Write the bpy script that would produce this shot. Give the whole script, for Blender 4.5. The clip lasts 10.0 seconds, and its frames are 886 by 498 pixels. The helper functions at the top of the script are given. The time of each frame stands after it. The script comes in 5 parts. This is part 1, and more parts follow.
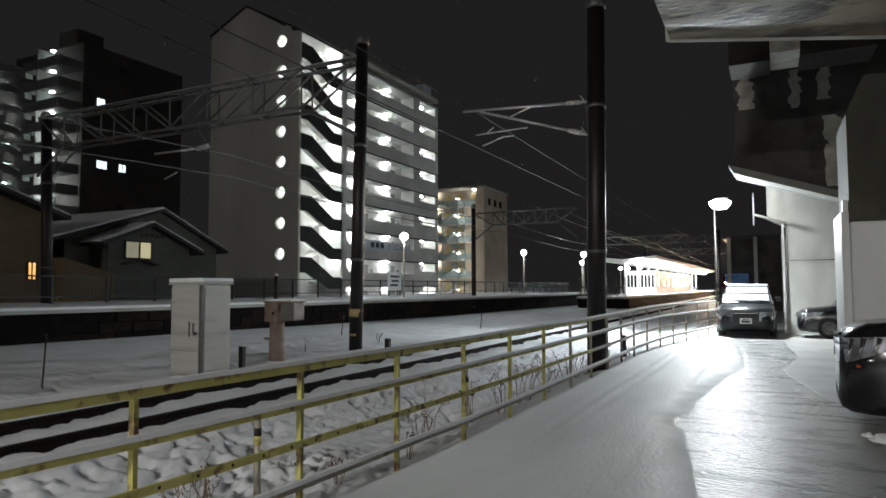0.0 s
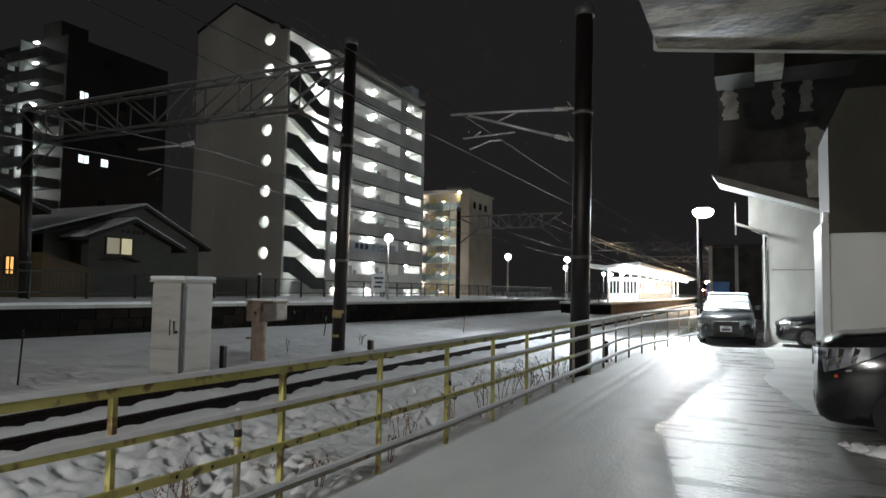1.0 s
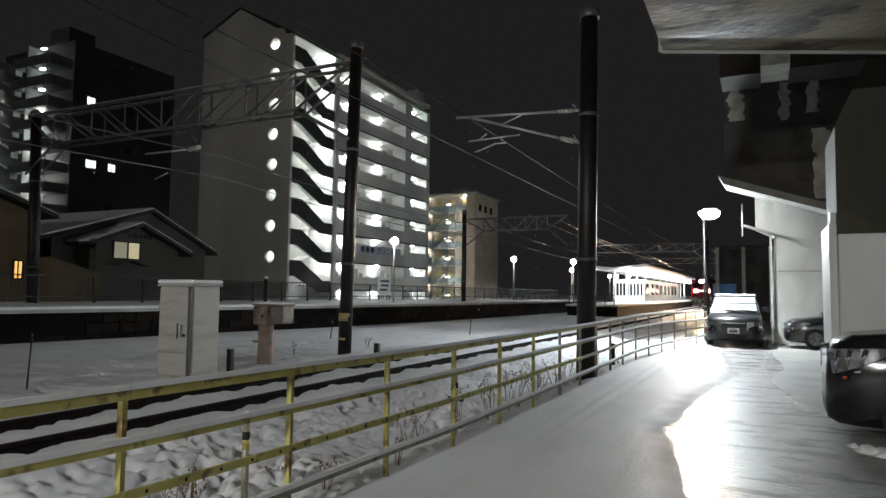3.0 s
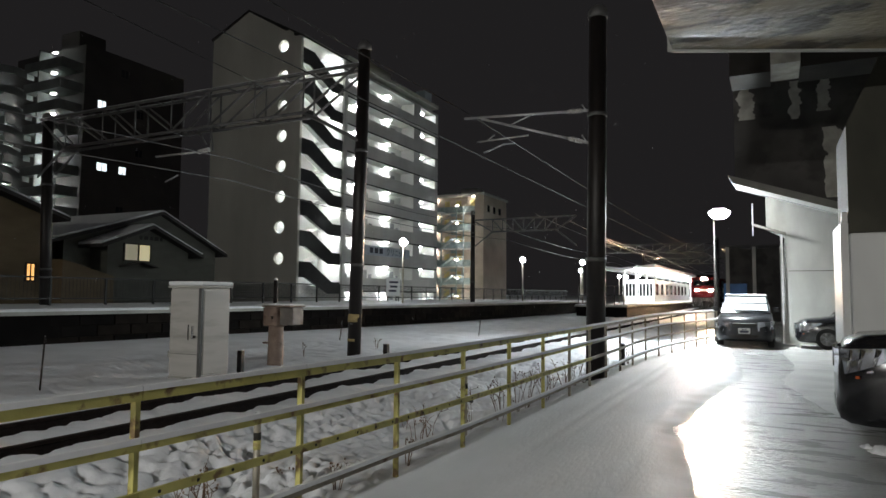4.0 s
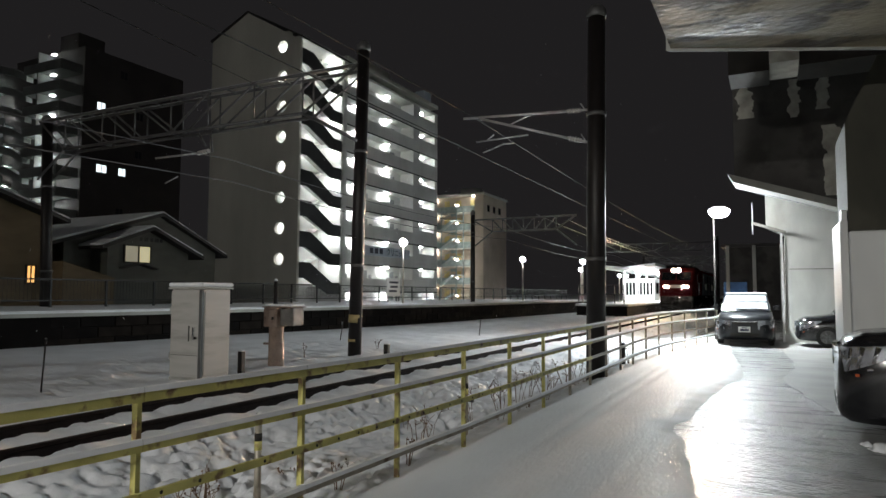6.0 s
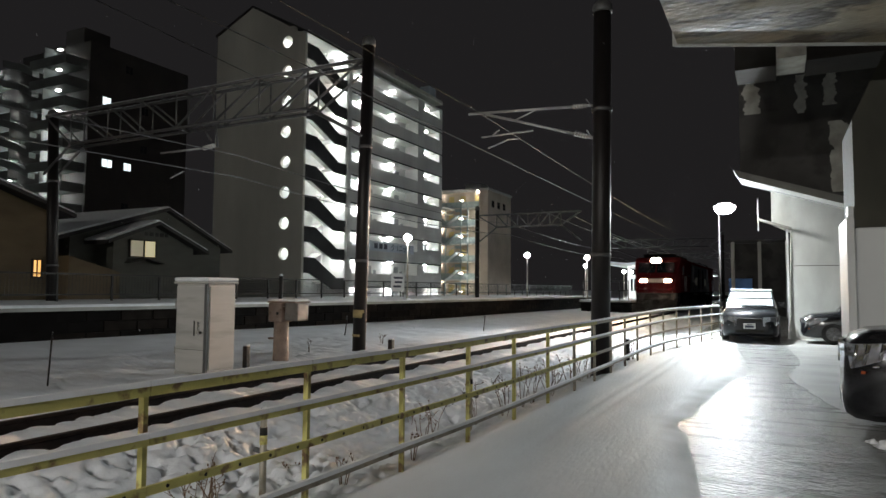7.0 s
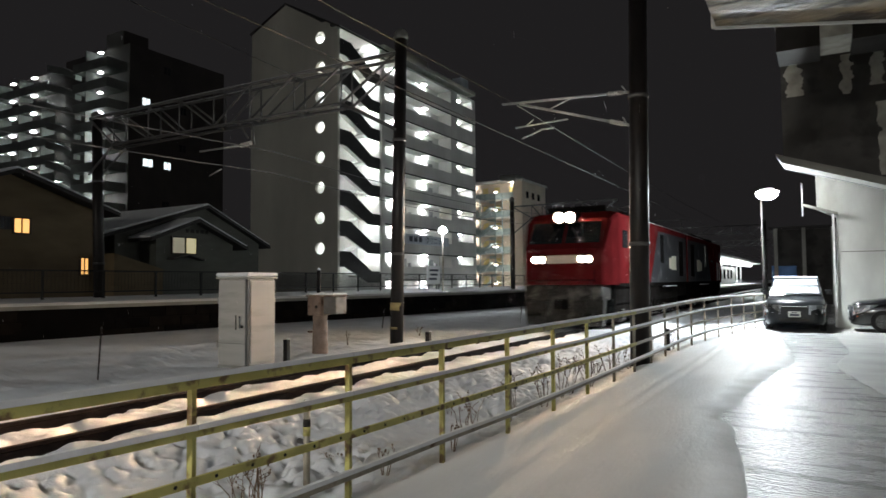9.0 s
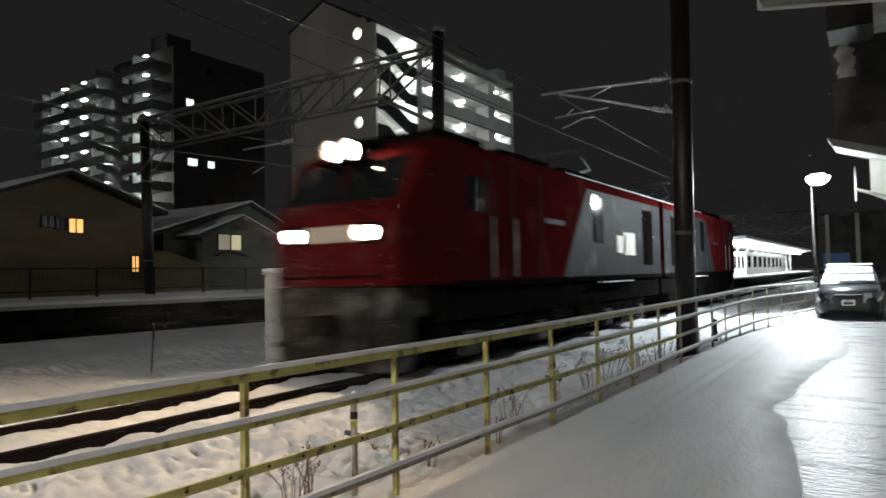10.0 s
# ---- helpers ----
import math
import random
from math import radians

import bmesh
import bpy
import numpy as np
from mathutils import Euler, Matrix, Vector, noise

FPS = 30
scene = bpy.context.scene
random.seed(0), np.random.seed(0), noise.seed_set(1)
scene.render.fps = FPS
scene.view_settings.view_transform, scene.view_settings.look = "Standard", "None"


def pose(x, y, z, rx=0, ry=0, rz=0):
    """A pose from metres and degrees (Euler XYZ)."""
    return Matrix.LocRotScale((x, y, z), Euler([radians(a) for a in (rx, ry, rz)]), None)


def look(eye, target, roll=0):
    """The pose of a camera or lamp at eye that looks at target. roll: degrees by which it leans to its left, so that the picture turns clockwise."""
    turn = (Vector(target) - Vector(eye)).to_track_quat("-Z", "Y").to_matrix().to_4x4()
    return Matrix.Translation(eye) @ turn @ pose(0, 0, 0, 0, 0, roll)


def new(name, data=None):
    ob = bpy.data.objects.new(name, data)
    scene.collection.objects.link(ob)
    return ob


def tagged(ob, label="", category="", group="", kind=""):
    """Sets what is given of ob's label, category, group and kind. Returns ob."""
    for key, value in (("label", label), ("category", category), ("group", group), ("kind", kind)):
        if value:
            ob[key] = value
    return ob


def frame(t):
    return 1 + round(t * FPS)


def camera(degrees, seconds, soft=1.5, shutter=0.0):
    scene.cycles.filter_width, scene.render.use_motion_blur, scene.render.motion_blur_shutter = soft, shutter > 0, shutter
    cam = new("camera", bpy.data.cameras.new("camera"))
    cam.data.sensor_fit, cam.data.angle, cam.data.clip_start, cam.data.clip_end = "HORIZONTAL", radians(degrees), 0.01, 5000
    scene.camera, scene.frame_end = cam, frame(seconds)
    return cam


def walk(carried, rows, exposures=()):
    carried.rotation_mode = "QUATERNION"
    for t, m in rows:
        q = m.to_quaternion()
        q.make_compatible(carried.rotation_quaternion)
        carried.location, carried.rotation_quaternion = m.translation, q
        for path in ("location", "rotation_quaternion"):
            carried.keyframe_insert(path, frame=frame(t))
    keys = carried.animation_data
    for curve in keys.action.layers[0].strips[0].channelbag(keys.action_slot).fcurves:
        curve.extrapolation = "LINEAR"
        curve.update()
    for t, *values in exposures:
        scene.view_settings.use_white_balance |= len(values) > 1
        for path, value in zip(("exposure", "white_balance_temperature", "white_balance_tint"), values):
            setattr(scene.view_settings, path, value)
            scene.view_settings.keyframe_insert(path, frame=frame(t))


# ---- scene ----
cam = camera(68.3, 10.0, shutter=0.9)
PATH = [
    (0, (-0.019, 0.066, 1.562), (-0.919, 1.848, 1.679), -0.2),
    (0.5, (-0.03, 0.067, 1.565), (-0.909, 1.861, 1.661), 0.6),
    (1, (-0.034, 0.067, 1.568), (-0.891, 1.87, 1.693), 0.9),
    (1.5, (-0.036, 0.062, 1.566), (-0.902, 1.859, 1.709), 0.7),
    (2, (-0.029, 0.06, 1.568), (-0.9, 1.855, 1.708), 0.7),
    (2.5, (-0.034, 0.057, 1.564), (-0.903, 1.853, 1.699), 0.7),
    (4, (-0.036, 0.044, 1.564), (-0.932, 1.827, 1.7), 0.5),
    (4.5, (-0.033, 0.038, 1.565), (-0.942, 1.814, 1.706), 0.4),
    (5, (-0.034, 0.044, 1.567), (-0.936, 1.824, 1.708), 0.3),
    (5.5, (-0.027, 0.037, 1.565), (-0.922, 1.82, 1.705), 0.2),
    (7, (-0.035, 0.032, 1.565), (-0.943, 1.809, 1.687), 0.4),
    (7.5, (-0.038, 0.027, 1.567), (-0.964, 1.796, 1.683), 0.3),
    (8, (-0.047, 0.029, 1.563), (-0.997, 1.786, 1.668), -0.1),
    (8.5, (-0.04, 0.018, 1.565), (-1.014, 1.762, 1.665), -0.1),
    (9, (-0.055, 0.021, 1.562), (-1.057, 1.749, 1.66), -0.4),
    (9.5, (-0.062, 0.013, 1.563), (-1.113, 1.711, 1.663), -0.5),
    (10, (-0.066, -0.004, 1.566), (-1.172, 1.661, 1.643), -1.2),
]
walk(cam, [(t, look(eye, target, roll)) for t, eye, target, roll in PATH])

# ---- world, lights ----
world = bpy.data.worlds.new("night_sky")
world.use_nodes = True
scene.world = world
wbg = world.node_tree.nodes["Background"]
wbg.inputs[0].default_value = (0.0132, 0.0124, 0.0130, 1)
wbg.inputs[1].default_value = 1.0
scene.view_settings.exposure = 0.0


def point_lamp(name, place, watts, colour, radius=0.12):
    data = bpy.data.lights.new(name, "POINT")
    data.energy, data.color, data.shadow_soft_size = watts, colour, radius
    ob = new(name, data)
    ob.location = place
    return ob


def spot_lamp(name, place, target, watts, colour, degrees, radius=0.1, blend=0.6):
    data = bpy.data.lights.new(name, "SPOT")
    data.energy, data.color, data.shadow_soft_size = watts, colour, radius
    data.spot_size, data.spot_blend = radians(degrees), blend
    ob = new(name, data)
    ob.matrix_basis = look(place, target)
    return ob


COOL = (0.88, 0.97, 1.0)
spot_lamp("street_light", (-1.53, 23.55, 4.06), (-1.4, 19.5, 0.0), 3100, COOL, 165, 0.06, 0.5)
# Lamp out of view behind the camera, assumed from the lit railing fronts.
spot_lamp("unseen_rear_light", (-2.4, -9.0, 4.6), (-1.4, 10.0, 0.6), 6700, (1.0, 0.98, 0.93), 100, 0.2, 0.9)
# Invented fill lamp out of view; brightens the far end wall and houses.
spot_lamp("unseen_fill_light", (-16.0, -48.0, 17.0), (-30.0, 40.0, 8.0), 19000, (1.0, 0.95, 0.87), 110, 0.4)
for ly in (27.5, 44.6, 61.0, 79.0):
    point_lamp("platform_light", (-16.0, ly, 3.9), 420, COOL, 0.12)


# ---- materials ----
def mat(name, colour, rough=0.6, metal=0.0, scale=6.0, vary=0.25, fine=60.0, bump=0.15, tint=None, stain=None, rough_vary=0.0, axes=(1, 1, 1), spec=0.5):
    """A surface with variation at two scales, and stains of a second colour."""
    m = bpy.data.materials.new(name)
    m.use_nodes = True
    nt = m.node_tree
    b = nt.nodes["Principled BSDF"]
    b.inputs["Roughness"].default_value, b.inputs["Metallic"].default_value = rough, metal
    b.inputs["Specular IOR Level"].default_value = spec
    geo = nt.nodes.new("ShaderNodeTexCoord")
    mp = nt.nodes.new("ShaderNodeMapping")
    mp.inputs["Scale"].default_value = axes
    nt.links.new(geo.outputs["Object"], mp.inputs[0])
    n1, n2 = nt.nodes.new("ShaderNodeTexNoise"), nt.nodes.new("ShaderNodeTexNoise")
    n1.inputs["Scale"].default_value, n2.inputs["Scale"].default_value = scale, fine
    n1.inputs["Detail"].default_value, n2.inputs["Detail"].default_value = 6, 4
    for n in (n1, n2):
        nt.links.new(mp.outputs[0], n.inputs["Vector"])
    mix = nt.nodes.new("ShaderNodeMix")
    mix.data_type = "RGBA"
    dark = tint or tuple(c * (1 - vary) for c in colour)
    light = tuple(min(1, c * (1 + 0.5 * vary)) for c in colour)
    mix.inputs["A"].default_value, mix.inputs["B"].default_value = (*dark, 1), (*light, 1)
    ramp = nt.nodes.new("ShaderNodeMapRange")
    ramp.inputs["From Min"].default_value, ramp.inputs["From Max"].default_value = 0.32, 0.68
    nt.links.new(n1.outputs["Fac"], ramp.inputs["Value"])
    nt.links.new(ramp.outputs[0], mix.inputs["Factor"])
    out = mix.outputs["Result"]
    if stain:
        colour2, low, high, sc = stain
        n3 = nt.nodes.new("ShaderNodeTexNoise")
        n3.inputs["Scale"].default_value, n3.inputs["Detail"].default_value = sc, 8
        nt.links.new(mp.outputs[0], n3.inputs["Vector"])
        r3 = nt.nodes.new("ShaderNodeMapRange")
        r3.inputs["From Min"].default_value, r3.inputs["From Max"].default_value = low, high
        nt.links.new(n3.outputs["Fac"], r3.inputs["Value"])
        mx = nt.nodes.new("ShaderNodeMix")
        mx.data_type = "RGBA"
        nt.links.new(r3.outputs[0], mx.inputs["Factor"])
        nt.links.new(out, mx.inputs["A"])
        mx.inputs["B"].default_value = (*colour2, 1)
        out = mx.outputs["Result"]
    nt.links.new(out, b.inputs["Base Color"])
    if rough_vary:
        rr = nt.nodes.new("ShaderNodeMapRange")
        rr.inputs["To Min"].default_value, rr.inputs["To Max"].default_value = max(0.02, rough - rough_vary), min(1, rough + rough_vary)
        rr.inputs["From Min"].default_value, rr.inputs["From Max"].default_value = 0.3, 0.7
        nt.links.new(n1.outputs["Fac"], rr.inputs["Value"])
        nt.links.new(rr.outputs[0], b.inputs["Roughness"])
    if bump:
        bp = nt.nodes.new("ShaderNodeBump")
        bp.inputs["Strength"].default_value, bp.inputs["Distance"].default_value = bump, 0.02
        nt.links.new(n2.outputs["Fac"], bp.inputs["Height"])
        nt.links.new(bp.outputs[0], b.inputs["Normal"])
    return m


def glow(name, colour, strength):
    m = bpy.data.materials.new(name)
    m.use_nodes = True
    b = m.node_tree.nodes["Principled BSDF"]
    b.inputs["Base Color"].default_value = (0.8, 0.8, 0.8, 1)
    b.inputs["Emission Color"].default_value, b.inputs["Emission Strength"].default_value = (*colour, 1), strength
    return m


def glass(name, colour, rough=0.05):
    m = bpy.data.materials.new(name)
    m.use_nodes = True
    b = m.node_tree.nodes["Principled BSDF"]
    b.inputs["Base Color"].default_value, b.inputs["Roughness"].default_value = (*colour, 1), rough
    b.inputs["Specular IOR Level"].default_value = 0.6
    return m


SNOW = mat("snow", (0.78, 0.80, 0.83), 0.75, scale=1.3, vary=0.10, fine=22, bump=0.35)
SNOW_ROAD = mat("packed_snow", (0.74, 0.76, 0.78), 0.62, scale=0.9, vary=0.16, fine=26, bump=0.32, axes=(1, 0.35, 1))
def add_slush(m):
    """Thin grey slush where the snow melts away into the wet road."""
    nt = m.node_tree
    b = nt.nodes["Principled BSDF"]
    at = nt.nodes.new("ShaderNodeAttribute")
    at.attribute_name = "slush"
    for socket, kind, value in (("Base Color", "RGBA", (0.33, 0.33, 0.33, 1)), ("Roughness", "FLOAT", 0.7)):
        mx = nt.nodes.new("ShaderNodeMix")
        mx.data_type = kind
        src = b.inputs[socket]
        if src.is_linked:
            nt.links.new(src.links[0].from_socket, mx.inputs["A"])
        else:
            mx.inputs["A"].default_value = src.default_value
        mx.inputs["B"].default_value = value
        nt.links.new(at.outputs["Fac"], mx.inputs["Factor"])
        nt.links.new(mx.outputs["Result"], src)


add_slush(SNOW_ROAD)
SNOW_CAP = mat("snow_cap", (0.82, 0.84, 0.86), 0.8, scale=5, vary=0.08, fine=25, bump=0.12)
WET = mat("wet_concrete_road", (0.25, 0.25, 0.245), 0.29, scale=1.8, vary=0.2, fine=13, bump=1.0, stain=((0.21, 0.21, 0.205), 0.46, 0.72, 0.6), rough_vary=0.05, axes=(0.6, 2.2, 1), spec=0.16)
for node in WET.node_tree.nodes:
    if node.type == "BUMP":
        node.inputs["Distance"].default_value = 0.052
DRY = mat("drier_concrete_road", (0.27, 0.265, 0.25), 0.62, scale=1.1, vary=0.2, fine=40, bump=0.25, stain=((0.2, 0.2, 0.19), 0.5, 0.7, 0.8), axes=(0.6, 1.2, 1))
RUST_RAIL = mat("rail_steel_dark", (0.014, 0.010, 0.009), 0.85, spec=0.1, scale=9, vary=0.4)
YELLOW = mat("worn_yellow_paint", (0.56, 0.52, 0.17), 0.5, scale=4, vary=0.22, fine=80, bump=0.1, stain=((0.20, 0.13, 0.06), 0.56, 0.66, 9.0))
GALV = mat("weathered_galvanised_steel", (0.36, 0.33, 0.27), 0.5, 0.35, scale=6, vary=0.3, stain=((0.14, 0.09, 0.06), 0.56, 0.68, 6.0))
HOLE = mat("dark_hole", (0.02, 0.018, 0.015), 0.9, bump=0)
POLE_DARK = mat("tarred_steel_pole", (0.014, 0.011, 0.010), 0.5, 0.2, scale=5, vary=0.4, axes=(1, 1, 0.3))
TRUSS = mat("dull_painted_steel", (0.12, 0.12, 0.118), 0.5, 0.4, scale=6, vary=0.3)
TUBE = mat("galvanised_tube", (0.5, 0.5, 0.5), 0.4, 0.6, scale=8, vary=0.2)
PORC = mat("porcelain", (0.55, 0.53, 0.5), 0.25, scale=8, vary=0.1, bump=0)
WIRE = mat("copper_wire", (0.014, 0.013, 0.012), 0.75, 0.0, bump=0)
FEEDER = mat("bright_feeder_wire", (0.16, 0.16, 0.165), 0.45, 0.5, bump=0)
BAND = mat("faded_yellow_band", (0.42, 0.33, 0.15), 0.6, scale=12, vary=0.3)
CAB_GREY = mat("light_grey_enamel", (0.47, 0.46, 0.43), 0.45, scale=2.2, vary=0.12, stain=((0.30, 0.29, 0.26), 0.50, 0.66, 2.2), bump=0.04, axes=(0.3, 0.3, 2.0))
CONC = mat("concrete", (0.40, 0.40, 0.37), 0.8, scale=1.2, vary=0.2, fine=35, bump=0.25, stain=((0.24, 0.24, 0.21), 0.5, 0.7, 0.8), axes=(1, 1, 0.45))
CONC_DARK = mat("dark_concrete", (0.060, 0.056, 0.052), 0.85, scale=0.9, vary=0.35, fine=30, bump=0.3, stain=((0.035, 0.033, 0.030), 0.5, 0.62, 1.4))
CONC_PATCH = mat("bare_concrete_patch", (0.36, 0.35, 0.31), 0.85, scale=3, vary=0.3, fine=30, bump=0.35)
CONC_SOFFIT = mat("damp_soffit_concrete", (0.30, 0.25, 0.165), 0.60, spec=0.25, scale=1.3, vary=0.45, fine=9, bump=0.8, stain=((0.06, 0.045, 0.028), 0.50, 0.58, 1.4), rough_vary=0.18, axes=(0.8, 1.3, 1))
# Near-black platform wall: the shade below the coping is in the colour.
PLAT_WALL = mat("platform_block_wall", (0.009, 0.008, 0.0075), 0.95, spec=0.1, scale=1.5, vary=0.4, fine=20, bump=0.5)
FENCE_MESH = mat("wire_fence", (0.032, 0.034, 0.034), 0.6, 0.3, bump=0)


# ---- geometry helpers ----
def box(bm, x0, x1, y0, y1, z0, z1):
    v = [bm.verts.new((x, y, z)) for x in (x0, x1) for y in (y0, y1) for z in (z0, z1)]
    for q in ((0, 1, 3, 2), (4, 6, 7, 5), (0, 4, 5, 1), (2, 3, 7, 6), (0, 2, 6, 4), (1, 5, 7, 3)):
        bm.faces.new([v[i] for i in q])
    return bm


def rbox(bm, x0, x1, y0, y1, z0, z1, r=0.02, seg=2):
    tmp = bmesh.new()
    box(tmp, x0, x1, y0, y1, z0, z1)
    bmesh.ops.bevel(tmp, geom=list(tmp.edges), offset=r, segments=seg, affect="EDGES", profile=0.5)
    me = bpy.data.meshes.new("tmp")
    tmp.to_mesh(me)
    tmp.free()
    bm.from_mesh(me)
    bpy.data.meshes.remove(me)
    return bm


def rod(bm, a, b, r, r2=None, seg=10, caps=True):
    a, b = Vector(a), Vector(b)
    d = (b - a)
    q = d.to_track_quat("Z", "Y").to_matrix()
    r2 = r if r2 is None else r2
    rings = []
    for p, rad in ((a, r), (b, r2)):
        rings.append([bm.verts.new(p + q @ Vector((rad * math.cos(2 * math.pi * i / seg), rad * math.sin(2 * math.pi * i / seg), 0))) for i in range(seg)])
    for i in range(seg):
        j = (i + 1) % seg
        f = bm.faces.new((rings[0][i], rings[0][j], rings[1][j], rings[1][i]))
        f.smooth = True
    if caps:
        bm.faces.new(list(reversed(rings[0])))
        bm.faces.new(rings[1])
    return bm


def lathe(bm, profile, centre=(0, 0, 0), seg=16):
    """profile: (radius, height) from the bottom up, turned round z."""
    cx, cy, cz = centre
    rings = []
    for r, z in profile:
        rings.append([bm.verts.new((cx + r * math.cos(2 * math.pi * i / seg), cy + r * math.sin(2 * math.pi * i / seg), cz + z)) for i in range(seg)])
    for a, b in zip(rings, rings[1:]):
        for i in range(seg):
            j = (i + 1) % seg
            f = bm.faces.new((a[i], a[j], b[j], b[i]))
            f.smooth = True
    bm.faces.new(list(reversed(rings[0])))
    bm.faces.new(rings[-1])
    return bm


def prism(bm, outline, axis, lo, hi):
    """An outline in the plane across axis, drawn out from lo to hi. x: (y, z); y: (x, z); z: (x, y)."""
    def place(p, k):
        return {"x": (k, p[0], p[1]), "y": (p[0], k, p[1]), "z": (p[0], p[1], k)}[axis]
    a = [bm.verts.new(place(p, lo)) for p in outline]
    b = [bm.verts.new(place(p, hi)) for p in outline]
    n = len(outline)
    fs = [bm.faces.new(a), bm.faces.new(list(reversed(b)))]
    for i in range(n):
        fs.append(bm.faces.new((a[i], b[i], b[(i + 1) % n], a[(i + 1) % n])))
    bmesh.ops.recalc_face_normals(bm, faces=fs)
    return bm


def mesh_of(bm, name, material):
    me = bpy.data.meshes.new(name)
    bmesh.ops.recalc_face_normals(bm, faces=list(bm.faces))
    bm.to_mesh(me)
    bm.free()
    me.materials.append(material)
    return me


def part(name, bm, material, parent=None, label=""):
    ob = new(name, mesh_of(bm, name, material))
    if parent is not None:
        ob.parent = parent
    if label:
        ob["label"] = label
    return ob


def shared(name, me, parent, m):
    ob = new(name, me)
    ob.parent = parent
    ob.matrix_basis = m
    return ob


def thing(name, label, category, group="", kind="", at=(0, 0, 0), turn=0):
    e = new(name)
    e.empty_display_size = 0.2
    e.matrix_basis = pose(*at, 0, 0, turn)
    return tagged(e, label, category, group, kind)


def B(*args):
    return box(bmesh.new(), *args)


def R(*args, **kw):
    return rbox(bmesh.new(), *args, **kw)


# ---- ground ----
TRACK_X = -6.735


def lerp_table(x, table):
    if x <= table[0][0]:
        return table[0][1]
    for (a, va), (b, vb) in zip(table, table[1:]):
        if x <= b:
            return va + (vb - va) * (x - a) / (b - a)
    return table[-1][1]


GROUND = [(-400, 0.0), (-30, 0.0), (-20, 0.1), (-15.6, 0.22), (-13, 0.12), (-10.5, 0.06), (-8.6, 0.03), (-7.9, 0.02), (-5.4, 0.0), (-4.7, -0.16), (-3.9, -0.24), (-3.2, -0.10), (-2.9, -0.02), (-2.75, -0.06), (400, -0.06)]


def ground_height(x, y):
    z = lerp_table(x, GROUND)
    if -13.5 < x < -2.9 and -6 < y < 60:
        side = min(1, (x + 13.5) / 1.5, max(0, (-2.9 - x) / 0.35))
        amp = 0.035
        if -5.6 < x < -2.9:
            amp = 0.135
        elif x < -8.2:
            amp = 0.085
        wx, wy = x + 0.05 * noise.noise((x * 3, y * 3, 7)), y + 0.05 * noise.noise((x * 3, y * 3, 17))
        near = noise.voronoi((wx * 8.0, wy * 7.0, 2))[0][0]
        small = noise.voronoi((wx * 15.0, wy * 13.5, 5))[0][0]
        strong = 0.55 + 0.9 * max(0, 0.5 + noise.noise((x * 0.9, y * 0.9, 21)))
        clod = 0.75 * math.sqrt(max(0, 1 - min(1, near * 1.25) ** 2)) + 0.35 * math.sqrt(max(0, 1 - min(1, small * 1.3) ** 2))
        z += side * amp * (clod * strong - 0.5)
        z += side * 0.05 * noise.noise((x * 1.3, y * 1.1, 31))
        if -8.0 < x < -5.5:
            edge = min(1, (x + 8.0) / 0.3, (-5.5 - x) / 0.3)
            across = abs(x - TRACK_X)
            ridge = math.cos(2 * math.pi * (y + 0.10 * noise.noise((x * 3, y * 1.1, 5))) / 0.62)
            z += edge * (0.026 * ridge * (0.5 + noise.noise((x * 2.2, y * 2.0, 1)) * 0.9))
            z += edge * 0.040
        for rail_x in (TRACK_X - 0.5335, TRACK_X + 0.5335):
            z -= 0.012 * math.exp(-((x - rail_x) / 0.10) ** 2)
    return z


def build_ground():
    xs = sorted(set([-400, -250, -150, -100, -70, -50, -40, -30, -25, -20, -18, -16.5, -15.6, -14.5] + [round(-13.5 + 0.13 * i, 3) for i in range(38)]
                    + [round(-8.56 + 0.065 * i, 3) for i in range(46)] + [round(-5.57 + 0.034 * i, 3) for i in range(81)] + [-2.8, -2.75, -1, 2, 6, 15, 40, 100, 250, 400]))
    ys = sorted(set([-300, -100, -40, -15, -10, -7] + [round(-5 + 0.1 * i, 3) for i in range(55)] + [round(0.5 + 0.036 * i, 3) for i in range(260)] + [round(9.86 + 0.07 * i, 3) for i in range(81)]
                    + [round(15.6 + 0.16 * i, 3) for i in range(160)] + [42, 44, 47, 50, 55, 62, 75, 100, 150, 220, 320, 500, 900]))
    verts = [(x, y, ground_height(x, y)) for y in ys for x in xs]
    n = len(xs)
    faces = [(j * n + i, j * n + i + 1, (j + 1) * n + i + 1, (j + 1) * n + i) for j in range(len(ys) - 1) for i in range(n - 1)]
    me = bpy.data.meshes.new("ground")
    me.from_pydata(verts, [], faces)
    me.polygons.foreach_set("use_smooth", [True] * len(faces))
    me.materials.append(SNOW)
    return tagged(new("ground", me), "lumpy snow-covered ground beside the railway track", "ground", kind="structure")


build_ground()

# road under the viaduct, wet where the snow has melted
part("road", B(-2.72, 14, -14, 60, -0.3, 0.0), WET)
tagged(bpy.data.objects["road"], "wet concrete road with melted strip reflecting the lamp", "road", kind="structure")


def snow_edge(y):
    """x of the melted edge of the snow on the road."""
    return lerp_table(y, [(-14, 0.1), (2, -0.2), (5.4, -0.56), (6.4, -0.70), (7.1, -0.84), (7.7, -0.92), (8.0, -1.07), (8.4, -1.08), (8.7, -0.98), (9.3, -0.97), (10.5, -0.92), (11.4, -0.83), (12.4, -0.76), (13.1, -0.60),
                         (14.2, -0.52), (16, -0.66), (19.4, -1.01), (21.5, -1.15), (23, -1.3), (30, -1.5), (60, -1.6)])


